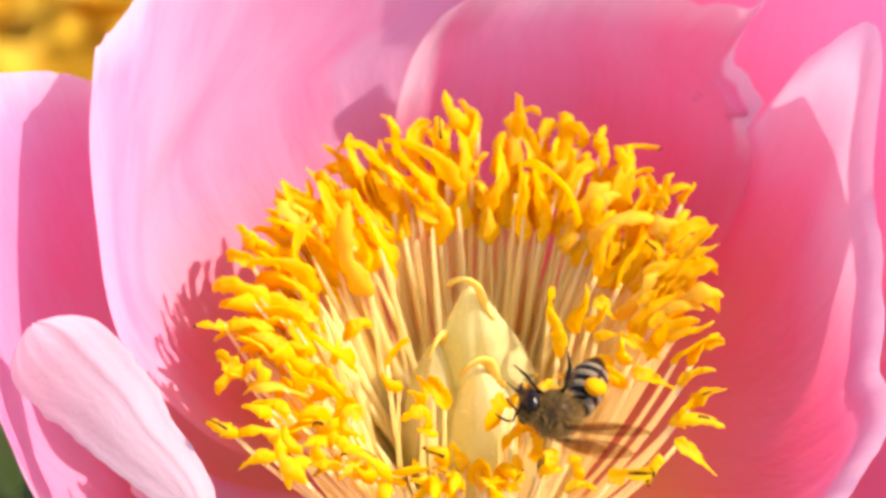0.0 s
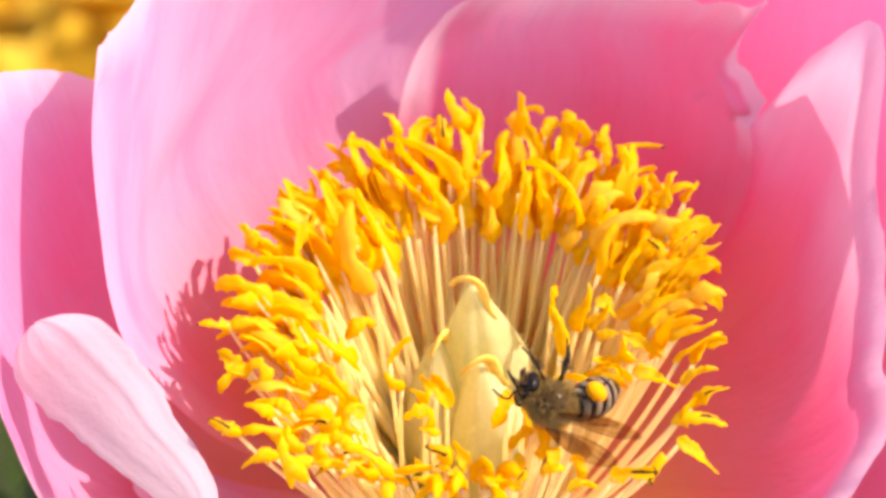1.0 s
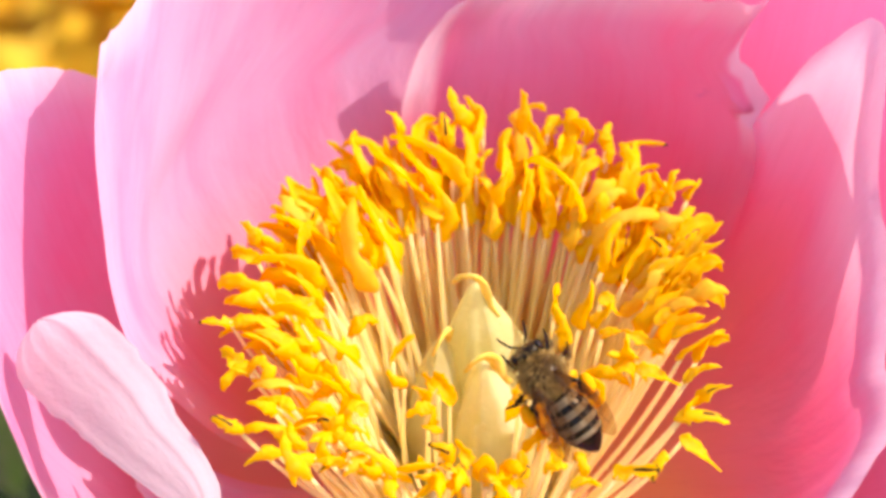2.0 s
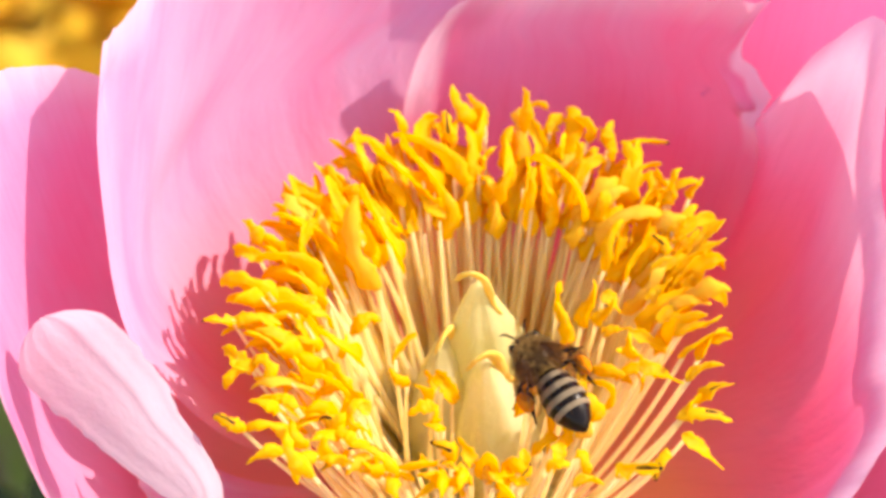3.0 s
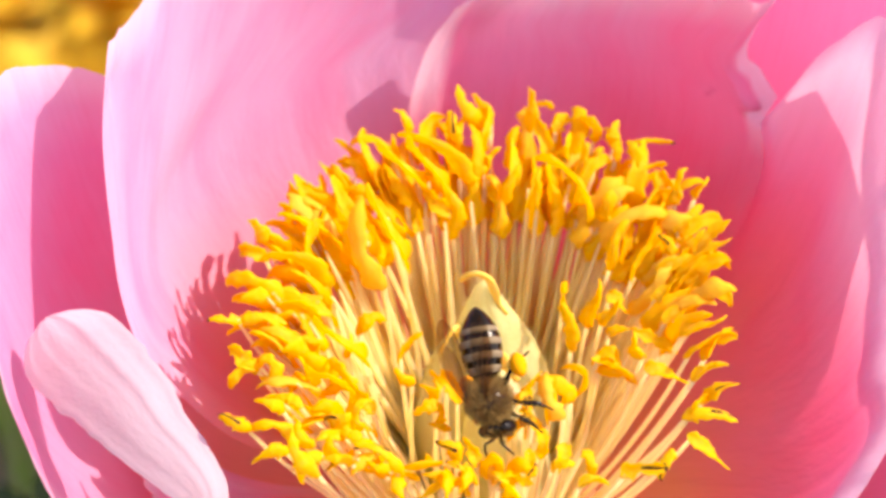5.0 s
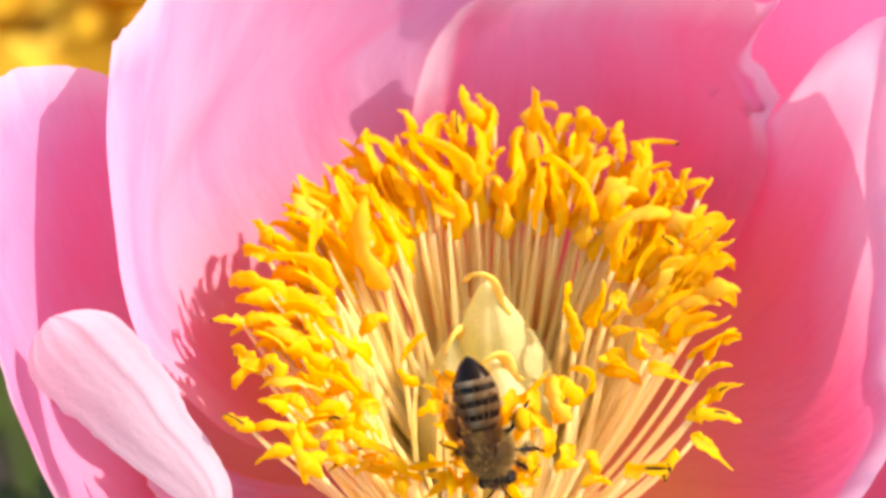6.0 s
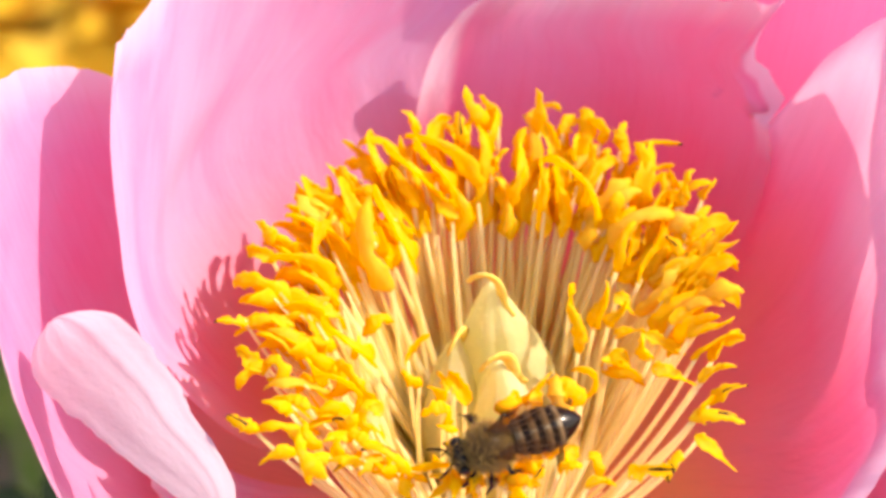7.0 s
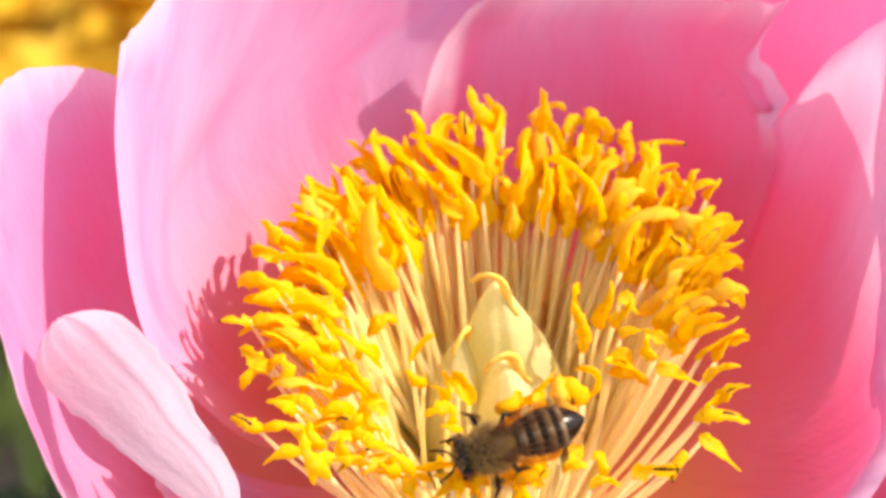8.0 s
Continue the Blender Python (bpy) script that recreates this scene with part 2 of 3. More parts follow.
def petal(profile, stations, rim, folds=(None, None), ruffle=0.8, seed=0, label="", lip=(0, 0.8), key=1, pleat=0.25, material=None, fray=0.7, dents=()):
    """A petal of the cup. profile: radius and height from foot to rim; stations: height and the compass bounds (right, left) in degrees;
    rim: height of the rim across the petal, from -1 (right) to 1 (left); folds: for the right and the left margin, rows of height,
    turn in degrees (positive: forwards, to the flower's heart) and width of the flap in mm; lip: outward bend of the rim, and where it begins;
    dents: local bends (across, along, half-width across, along, depth in mm);
    key: 0 where stations and rim go by radius, 1 by height."""
    pr = np.array(profile, float)
    run = np.concatenate([[0], np.cumsum(np.hypot(*np.diff(pr, axis=0).T))])
    st, rm = np.array(stations, float), np.array(rim, float)
    rows, cols, rad = 84, 130, 0.9
    verts, uvs = [], []
    for j in range(cols):
        t = 2 * j / (cols - 1) - 1
        edge = 0.9 * noise.noise((t * 7 + seed * 9.1, seed, 3)) + 0.45 * noise.noise((t * 23, seed, 7))
        reach = float(np.interp(float(glide(rm[:, 0], rm[:, 1], t)) + edge * fray, pr[:, key], run))
        for i in range(rows):
            s = i / (rows - 1)
            a = s * reach
            r, z = float(glide(run, pr[:, 0], a)), float(glide(run, pr[:, 1], a))
            place = (r, z)[key]
            right, left = float(glide(st[:, 0], st[:, 1], place)), float(glide(st[:, 0], st[:, 2], place))
            mid, half = (right + left) / 2, (left - right) / 2
            wide = radians(half) * r
            off, back = t * wide, 0.0
            fold = folds[0] if t < 0 else folds[1]
            if fold:
                hs, turns, flaps = zip(*fold)
                turn, flap = float(np.interp(place, hs, turns)), float(np.interp(place, hs, flaps))
                full = radians(abs(turn))
                hinge = wide - rad * math.sin(full) - flap * math.cos(full)
                over = abs(t) * (hinge + rad * full + flap) - hinge
                off = t * (hinge + rad * full + flap)
                if over > 0:
                    g = min(over / rad, full)
                    rest = max(0, over - rad * full)
                    off = math.copysign(hinge + rad * math.sin(g) + rest * math.cos(g), t)
                    back = -math.copysign(rad * (1 - math.cos(g)) + rest * math.sin(g), turn)
            bend = max(0, s - lip[1]) / (1 - lip[1])
            r2 = r + back + lip[0] * bend * bend
            z2 = z - abs(lip[0]) * 0.3 * bend ** 3
            wave = ruffle * s * (noise.noise((t * 2.2 + seed * 3.3, s * 2.0, seed)) + 0.5 * noise.noise((t * 5 + seed, s * 4, seed + 5)) * s)
            wave += 0.05 * noise.noise((t * 16, s * 3, seed + 9)) + pleat * s * noise.noise((t * 4.3, s * 0.8, seed + 4)) + 0.25 * s ** 8 * noise.noise((t * 14, s * 6, seed + 2))
            for across, along, broad, tall, deep in dents:
                wave += deep * math.exp(-((t - across) / broad) ** 2 - ((s - along) / tall) ** 2)
            r2 += wave
            ang = radians(mid) + off / max(r, 1)
            verts.append((r2 * math.cos(ang), r2 * math.sin(ang), z2))
            uvs.append(((t + 1) / 2, s))
    me = mesh_of("petal", verts, grid_faces(cols, rows), [material or PETAL], uvs)
    return part("petal", me, peony, flower, label)


def ribbon_petal(spine, halves, seed, material, label):
    """A narrow petal that arches along a spine; halves: half its width at each point of the spine."""
    rows, cols = 90, 40
    steps = np.linspace(0, len(spine) - 1, rows)
    knots = range(len(spine))
    mid = [Vector([float(glide(knots, [q[k] for q in spine], u)) for k in range(3)]) for u in steps]
    verts, uvs = [], []
    for i, u in enumerate(steps):
        way = (mid[min(i + 1, rows - 1)] - mid[max(i - 1, 0)]).normalized()
        side = way.cross(Vector((-0.1, -0.35, 0.93))).normalized()
        up = side.cross(way)
        half = float(glide(knots, halves, u))
        s = i / (rows - 1)
        half *= math.sqrt(max(0.0, 1 - max(0, (s - 0.90) / 0.10) ** 2.8)) * 0.84 + 0.16
        half *= 1 + 0.05 * noise.noise((s * 9, seed, 1)) + 0.05 * noise.noise((s * 26, seed, 2))
        for j in range(cols):
            t = 2 * j / (cols - 1) - 1
            keel = -0.5 * max(0, t - 0.35) - 0.16 * t * t + 0.06 * noise.noise((t * 2.6, s * 2, seed)) + 0.014 * noise.noise((t * 7, s * 3, seed + 2))
            tip = 0.3 * max(0, s - 0.9) / 0.1 * noise.noise((t * 3, seed, 5))
            verts.append(mid[i] + side * (half * t * (1 + 0.03 * noise.noise((s * 14, t, seed)))) + up * (half * keel) + way * tip)
            uvs.append((0.5 + 0.06 * t, 0.3 + 0.7 * s))
    return part("petal", mesh_of("petal", verts, grid_faces(rows, cols), [material], uvs), peony, flower, label)


STEEP = [(8, 0), (21, 3.5), (29.5, 11), (35.5, 22), (39, 36), (41, 50), (42, 66)]
MID = [(8, 0), (21, 3), (29, 10), (35, 20), (39, 34), (41, 50), (42, 66), (42, 76)]
INNER = [(8, 0), (20, 3.5), (28, 11), (34, 22), (37.7, 34), (40, 48), (41, 64), (41, 74)]
OUTER = [(8, -1), (24, 0), (35, 4), (43, 12), (48, 24), (51, 40), (53, 60)]
UPRIGHT = [(8, -1), (22, 0), (32, 4), (39, 12), (43, 22), (45, 32), (47, 46), (49, 60)]
WIDE = [(r + 2.5, z - 0.5) for r, z in OUTER] + [(56.5, 75)]
LOW = [(8, 0), (22, 3), (32, 8), (40, 15), (46, 24), (52, 36)]

# left back petal, sunlit
petal(MID, [(0, 96, 170), (10, 96, 182), (18, 96, 186), (26.1, 96, 185.8), (28.0, 96, 183.1), (30.3, 92, 178.2), (32.7, 88, 172.5), (35.5, 86, 167.7), (39.0, 84, 162.9), (42.8, 84, 157.7), (46.5, 84, 153.4), (50, 84, 148), (56, 84, 144)],
      [(-1, 44), (-0.6, 45), (-0.2, 47), (0, 50), (0.25, 54), (0.52, 54), (0.74, 47), (1, 46)], ruffle=0.5, seed=1,
      dents=[(0.85, 0.52, 0.62, 0.36, -5.5), (0.90, 0.93, 0.05, 0.03, 0.9), (0.74, 0.9, 0.05, 0.06, -0.6), (0.66, 0.82, 0.10, 0.16, -0.3)])
# middle back petal, turned forward at one margin and back at the other
petal(INNER, [(0, 50, 104), (16, 37.4, 106), (18.5, 37.4, 105), (20.5, 37.7, 104), (23.6, 38, 103.4), (28.1, 40.1, 101.4), (30, 43.2, 100.2), (30.9, 46.6, 99.4), (32, 48.4, 98.3), (33.1, 48.8, 96.8), (36.3, 49.2, 93), (39.6, 47.6, 89.5), (42.5, 46.8, 87), (60, 47.5, 80)],
      [(-1, 43), (-0.42, 39.2), (0.35, 36.5), (0.7, 35.7), (0.9, 35), (1, 34.5)],
      folds=([(0, 0, 0), (29.2, 0, 0), (30.0, -95, 2.6), (31.5, -100, 3.2), (33, -98, 1.4), (34.5, -98, 1.2), (37, -100, 2.6), (42, -100, 3.0), (60, -100, 3.0)],
             [(0, 0, 0), (20.5, 0, 0), (21.8, 30, 0.3), (23.5, 33, 0.9), (25.5, 35, 1.7), (29.5, 36, 2.4), (34, 36, 2.9), (60, 36, 3.2)]),
      pleat=0.08, ruffle=0.35, seed=2, material=ROSE_PETAL)
# right petal with an outward rim
petal(STEEP, [(0, -25, 60), (12, -45, 52), (30, -45, 48), (60, -45, 48)],
      [(-1, 27), (-0.68, 30), (-0.53, 29.5), (-0.25, 26), (-0.153, 24.8), (0.03, 26.5), (0.18, 29.6), (0.396, 34.3), (0.469, 39.3), (0.505, 44), (0.54, 46.3), (0.656, 45), (0.727, 41.8), (0.794, 38.1), (0.832, 34.7), (0.895, 29.3), (1, 22)],
      ruffle=0.6, seed=3, lip=(1.8, 0.92), material=TIPPED_PETAL, label="deep pink petal with a white tip")
# outer petals behind
petal(UPRIGHT, [(0, 140, 200), (12, 136, 206), (60, 136, 206)],
      [(-1, 28), (-0.691, 34.3), (-0.631, 36.2), (-0.56, 38.1), (-0.483, 40.2), (-0.403, 42), (-0.317, 43.8), (-0.223, 45.4), (0.03, 46), (0.31, 43), (0.6, 39), (0.83, 34), (1, 27)], ruffle=0.6, seed=4, material=DEEP_PETAL, fray=0.5)
petal(OUTER, [(0, 14, 70), (20, 14, 68), (60, 14, 68)],
      [(-1, 40), (-0.944, 42.4), (-0.815, 45), (-0.704, 46.5), (-0.563, 48.5), (-0.444, 49.6), (-0.40, 48.6), (-0.352, 47.6), (-0.30, 47.0), (-0.24, 48.4), (-0.174, 53), (-0.074, 58), (0.03, 60), (0.333, 60), (0.778, 60), (1, 54)], seed=5, material=DEEP_PETAL, ruffle=0.2, pleat=0.05, fray=0.3)
petal(WIDE, [(0, -30, 20), (20, -30, 20), (60, -30, 20)],
      [(-1, 27), (-0.28, 30), (0.2, 32.5), (0.436, 35.3), (0.5, 37.1), (0.592, 38.5), (0.7, 40.9), (0.788, 45.2), (0.88, 46.5), (1, 46.5)], seed=6, material=DEEP_PETAL, ruffle=0.2, pleat=0.05, fray=0.2)
# front left petals, small and pale
ribbon_petal([(-7, -9, 2), (-14, -17, 12), (-21.5, -23, 21), (-24.7, -23.9, 25.5), (-25.3, -21.7, 27.5), (-27.5, -19.1, 28.6), (-30.4, -16.1, 29.3), (-33.1, -12.5, 29.8), (-35.8, -9.5, 30), (-38.2, -6.8, 30.3), (-40.8, -3.8, 30.5)],
             [2.0, 2.2, 2.0, 1.7, 2.2, 3.1, 3.5, 4.5, 4.8, 4.9, 4.0], 8, PALE_PETAL, "small pale pink petal")
petal(LOW, [(0, 180, 225), (5, 180, 228), (8, 172, 230), (12, 166, 228), (20, 164, 220)], [(-1, 12.5), (-0.5, 10), (0, 8), (1, 7)], ruffle=0.5, seed=9)
# front petals that lie low
petal(OUTER, [(0, 205, 250), (12, 203, 255), (20, 205, 250)], [(-1, 8), (0, 12), (1, 8)], seed=12)
petal(OUTER, [(0, 245, 295), (12, 242, 298), (20, 246, 290)], [(-1, 8), (0, 13), (1, 8)], seed=10)
petal(OUTER, [(0, 288, 345), (12, 286, 350), (20, 288, 345)], [(-1, 8), (0, 13), (1, 8)], seed=11)


# ---- stamens: azimuth, radius, height of the joint, heading and length of the anther ----
BACK_ROW = [
    (91, 25.3, 28.3, 122, 4.8), (89, 25.6, 28.4, 125, 3.5), (92, 19.8, 26.5, 102, 5.5), (108, 25.3, 28.3, 125, 2.8), (98, 19.3, 26.4, 145, 7.9), (114, 22.4, 27.4, 159, 4.8),
    (120, 22.6, 27.5, 170, 3.7), (110, 19.5, 26.4, 137, 6.1), (104, 18.7, 26.1, 127, 5.6), (103, 16.2, 25.3, 141, 4), (80, 25, 28.2, 92, 4.3), (80, 27.6, 28.9, -8, 2),
    (74, 22.3, 27.3, 106, 4.1), (74, 25.1, 28.3, 60, 2.3),
]
BACK_RIGHT = [
    (69, 22.7, 27.5, 84, 2.6), (65, 25.2, 28.3, 122, 2.7), (64, 20.8, 26.8, 86, 4.2), (58, 24.3, 28, 110, 3.3), (60, 25.4, 28.4, 80, 2.6), (52, 22.7, 27.5, 94, 3.9),
    (58, 16.8, 25.5, 126, 7.6), (64, 14.9, 24.9, 93, 4.7), (85, 16.8, 25.5, 63, 4.4), (89, 20.4, 26.7, 63, 2.5), (52, 23.5, 27.7, 18, 3.5), (43, 24.4, 28, 113, 2.1),
    (39, 24, 27.9, 73, 2.9), (39, 23.2, 27.7, 30, 3.8), (36, 25.1, 28.3, 54, 2.4), (55, 21.1, 27, 23, 3.6),
]
BACK_LEFT = [
    (135, 21.9, 27.2, 156, 3.4), (126, 20.3, 26.7, 167, 2.6), (128, 13.6, 24.5, 117, 7.8), (142, 12.7, 24.2, 105, 8.2), (117, 15, 24.9, 90, 2.2), (147, 22.5, 27.4, 135, 2.2),
    (157, 23.2, 27.6, 129, 2.8), (149, 20.7, 26.8, 164, 4), (162, 22.4, 27.4, 156, 3), (158, 20.1, 26.6, 138, 3.7), (162, 17.3, 25.7, 156, 5.9), (170, 21.4, 27.1, 155, 3.6),
    (173, 20.2, 26.6, 166, 5), (156, 18.6, 26.1, 76, 4.5), (146, 16.1, 25.3, 99, 3.3), (137, 15.1, 25, 108, 3.5), (116, 18.1, 26, 120, 4.5),
]
RIGHT_BANK = [
    (50, 18.1, 25.9, 81, 3.4), (43, 16.5, 25.4, 23, 6.3), (36, 14.8, 24.9, 69, 4.7), (31, 21.6, 27.1, 41, 2.5), (28, 20.9, 26.9, 22, 1.5), (23, 18.1, 26, 14, 4.5),
    (22, 21.7, 27.2, 45, 4.6), (18, 21.4, 27.1, 42, 4), (13, 16.4, 25.4, 45, 3), (26, 15.6, 25.1, 63, 3.7), (3, 16.9, 25.6, 22, 4.3), (356, 18.4, 26.1, 22, 4.3),
    (346, 20.7, 26.8, 45, 3.7), (347, 19.1, 26.3, 19, 4.7), (360, 14.2, 24.7, -27, 4.2), (4, 11.6, 23.8, 11, 2.7),
]
RIGHT_INNER = [
    (348, 14.9, 24.9, 114, 2.6), (12, 11.1, 23.7, 56, 2.9), (25, 13, 24.3, -49, 2.5), (33, 8.6, 22.8, 79, 2.8), (1, 7.9, 22.6, 103, 4.7), (16, 9.9, 23.3, 76, 4.5),
    (338, 20.4, 26.7, 23, 3.4), (342, 15.7, 25.2, -22, 4.2), (319, 23.9, 27.9, -41, 4.6), (325, 21.9, 27.2, 41, 2.7), (340, 11, 23.6, -20, 3.9), (295, 16, 25.3, -101, 2.6),
    (298, 17.9, 25.9, -63, 2.3), (291, 22.3, 27.4, 0, 2.5), (288, 18.4, 26.1, 7, 2),
]
LEFT_BANK = [
    (182, 20.9, 26.9, -160, 3.9), (182, 19.4, 26.4, 176, 4.3), (168, 16.7, 25.5, -167, 5), (173, 15.3, 25, 162, 5.1), (191, 12.2, 24, 140, 5.6), (192, 13.5, 24.4, 83, 2.1),
    (177, 12.3, 24, 22, 2.9), (198, 22.6, 27.5, 145, 3.2), (198, 22.1, 27.3, -141, 3.3), (202, 21, 26.9, 148, 2.4), (204, 19.7, 26.5, 171, 3.2), (213, 22.4, 27.4, 158, 2.7),
    (213, 20.5, 26.8, 169, 2.6), (221, 23.2, 27.7, 176, 4.1), (205, 17.6, 25.8, 121, 3), (210, 14.8, 24.9, 129, 3.3),
]
LEFT_FRONT = [
    (210, 14.3, 24.7, -171, 3.2), (223, 14.7, 24.8, 129, 3.3), (228, 17.3, 25.7, 68, 2.8), (225, 25.5, 28.4, -162, 3.2), (226, 23, 27.6, 112, 2.7), (236, 22, 27.3, -180, 3),
    (230, 23.3, 27.7, -121, 2.9), (193, 8.5, 22.8, 51, 3.4), (214, 8.6, 22.8, 135, 2.2), (233, 25.5, 28.4, 117, 4.4), (224, 22.9, 27.5, 149, 2.9), (233, 19.3, 26.4, 153, 2.3),
    (224, 19.5, 26.4, 45, 2.2),
]
FRONT_INNER = [
    (228, 6.7, 22.2, 120, 2.1), (246, 7.1, 22.3, 119, 3.3), (234, 8.5, 22.8, 135, 2.2), (240, 8.9, 22.9, -163, 2.7), (252, 11.9, 23.9, 164, 1.9), (266, 16.8, 25.5, 117, 2.8),
    (258, 19.5, 26.4, 173, 2), (231, 6.2, 22, -34, 1.9), (283, 15.4, 25.1, -117, 2.8), (247, 11.4, 23.8, 104, 2.1),
]
PERCH = [
    (299, 7, 22.3, 50, 3.7), (320, 10.9, 23.6, 112, 2.5), (295, 12.3, 24, 132, 2.6), (292, 11.8, 23.9, -139, 2.8), (295, 12, 23.9, -97, 2.2), (340, 11.3, 23.7, -24, 2.3),
    (287, 7.5, 24.5, -112, 3.6), (298, 8.7, 24.5, -92, 4.4), (342, 11.3, 24.8, -32, 4.2),
    (305, 13.1, 25.0, 112, 4.0), (301, 12.2, 25.0, 78, 3.8), (311, 12.4, 25.2, 148, 3.6),
]
WILTED = [
    (97, 23.4, 27.7, 100, 3.4), (146, 18.9, 26.2, 92, 3.6), (56, 26.8, 28.8, -2, 3.9), (26, 19.8, 26.5, 126, 2.3), (331, 22.3, 27.3, 26, 3.5), (324, 22.1, 27.3, -3, 4.7),
    (301, 23.2, 27.6, 11, 3.8), (313, 23.5, 27.7, -106, 2.7), (279, 20.6, 26.8, 69, 2.1), (183, 23.5, 27.7, -177, 2.9), (200, 16.2, 25.3, 23, 1.7), (216, 26.7, 28.8, 149, 2.9),
    (226, 18.2, 26, 162, 2.4), (247, 20.7, 26.8, 151, 4.6), (260, 17.1, 25.6, 134, 2.8), (264, 17.7, 25.8, 167, 2.2), (233, 22.6, 27.5, -135, 1.4),
]


def anther_mesh(kind, seed, wilted=False):
    """A strap-like split anther of unit length (1 mm) from its joint at the origin to its tip on +x, hooked towards its tip."""
    rnd = random.Random(seed * 17 + kind)
    n, sides = 25, 14
    bend = (80, 120, 150, 45, 210)[kind] * rnd.uniform(0.75, 1.25)
    sway, p, pts = rnd.uniform(-0.4, 0.4), Vector((0, 0, 0)), []
    for i in range(n):
        pts.append(p.copy())
        u = i / (n - 1)
        a = radians(bend * (0.5 if kind == 2 else 0.4)) - radians(bend) * u ** (1.1 if kind in (2, 4) else 1.7)
        p = p + Vector((math.cos(a), sway * math.sin(u * 5 + seed * 2.3), math.sin(a)))
    end = pts[-1]
    q = end.to_track_quat("X", "Z").to_matrix().inverted()
    pts = [q @ v / end.length for v in pts]
    twist0, twist1 = rnd.uniform(-0.5, 0.5), rnd.uniform(-2.0, 2.0)
    cup = rnd.choice((-1, 1)) * rnd.uniform(0.3, 0.9)
    verts = []
    up = Vector((0, 0, 1))
    for i, c in enumerate(pts):
        u = i / (n - 1)
        way = (pts[min(i + 1, n - 1)] - pts[max(i - 1, 0)]).normalized()
        side = way.cross(up).normalized()
        up = side.cross(way).normalized()
        blunt = min(1, (u + 0.02) * 4.5) ** 0.7 * min(1, (1.02 - u) * 4.5) ** 0.6
        width = 0.145 * blunt * (1.2 - 0.55 * u + 0.5 * noise.noise((u * 3.4, seed, kind + 4)))
        for j in range(sides):
            a = 2 * math.pi * j / sides
            c2 = math.cos(a)
            ragged = 1.0 + (0.55 * noise.noise((u * 8 + seed * 3, math.copysign(1, c2) * 1.7, kind + 2)) + 0.25 * noise.noise((u * 19, c2, seed))) * c2 * c2
            x = c2 * width * 1.2 * ragged
            lobe = 0.09 + 0.48 * abs(c2) * (1 - 0.6 * c2 * c2)
            y = math.sin(a) * width * lobe - cup * width * (c2 * c2 - 0.4) + 0.3 * width * noise.noise((u * 9, c2 * 2, seed + kind))
            w = twist0 + twist1 * u
            verts.append(c + side * (x * math.cos(w) - y * math.sin(w)) + up * (x * math.sin(w) + y * math.cos(w)))
    faces = grid_faces(n, sides, True)
    slots = [1 if wilted and ((k // sides) > n * 0.84 or ((k // sides) > n * 0.40 and k % sides == 3)) else 0 for k in range(len(faces))]
    faces += [tuple(reversed(range(sides))), tuple(range((n - 1) * sides, n * sides))]
    slots += [0, 1 if wilted else 0]
    return mesh_of("anther", verts, faces, [PALE_ANTHER if kind == 2 and seed % 2 else ANTHER, DARK_TIP], None, slots)


ANTHERS = [anther_mesh(k, s) for s in range(5) for k in range(5)]
WILTED_ANTHERS = [anther_mesh(k, s + 9, True) for s in range(3) for k in (0, 1, 3)]
SLOPE = Vector((0, 0.7071, 0.7071))
dice = random.Random(5)


def stamen(az, radius, height, heading, length, wilted=False, kind=None, way=None):
    a = radians(az)
    joint = Vector((radius * math.cos(a), radius * math.sin(a), height))
    foot_r = 5.5 + radius * 0.18 + dice.uniform(-0.8, 0.8)
    b = a + radians(dice.uniform(-9, 9))
    foot = Vector((foot_r * math.cos(b), foot_r * math.sin(b), dice.uniform(0.5, 2.5)))
    out = Vector((math.cos(a), math.sin(a), 0))
    knee = foot.lerp(joint, 0.5) + out * (radius * 0.05) + Vector((dice.uniform(-0.7, 0.7), dice.uniform(-0.7, 0.7), -0.6))
    pts = [foot.lerp(knee, u).lerp(knee.lerp(joint, u), u) for u in [i / 9 for i in range(10)]]
    radii = [0.30 - 0.09 * i / 9 for i in range(10)]
    me = mesh_of("stamen", *tube(pts, radii, 6), [FILAMENT])
    ob = part("stamen", me, peony, flower)
    if way is None:
        h = radians(heading)
        way = (Vector((math.cos(h), 0, 0)) + SLOPE * math.sin(h) + Vector((0, -0.7071, 0.7071)) * dice.uniform(-0.25, 0.35)).normalized()
    up = Vector((dice.uniform(-0.5, 0.5), dice.uniform(-0.6, 0.3), 1.0))
    side = up.cross(way).normalized()
    up = way.cross(side)
    if kind is None:
        kind = 2 if length > 5.5 else dice.choice((0, 0, 1, 3, 3))
    me = dice.choice(WILTED_ANTHERS) if wilted else ANTHERS[dice.randrange(5) * 5 + kind]
    size = length * 1.12
    thick = min(size * 1.3, max(3.7, size * 0.75), 5.2) * dice.uniform(0.9, 1.2)
    m = Matrix((way * size, side * thick, up * thick)).transposed().to_4x4()
    m.translation = (joint - way * 0.12 * length) * 0.001
    part("anther", me, ob, m)
    return ob, foot * 0.001


for row in (BACK_ROW, BACK_RIGHT, BACK_LEFT, RIGHT_BANK, RIGHT_INNER, LEFT_BANK, LEFT_FRONT, FRONT_INNER):
    for one in row:
        stamen(*one)
PUSHED = [stamen(*one, kind=4 if n < 6 else (3, 3, 3, 2, 2, 4)[n - 6]) for n, one in enumerate(PERCH)]
for one in WILTED:
    stamen(*one, wilted=True)
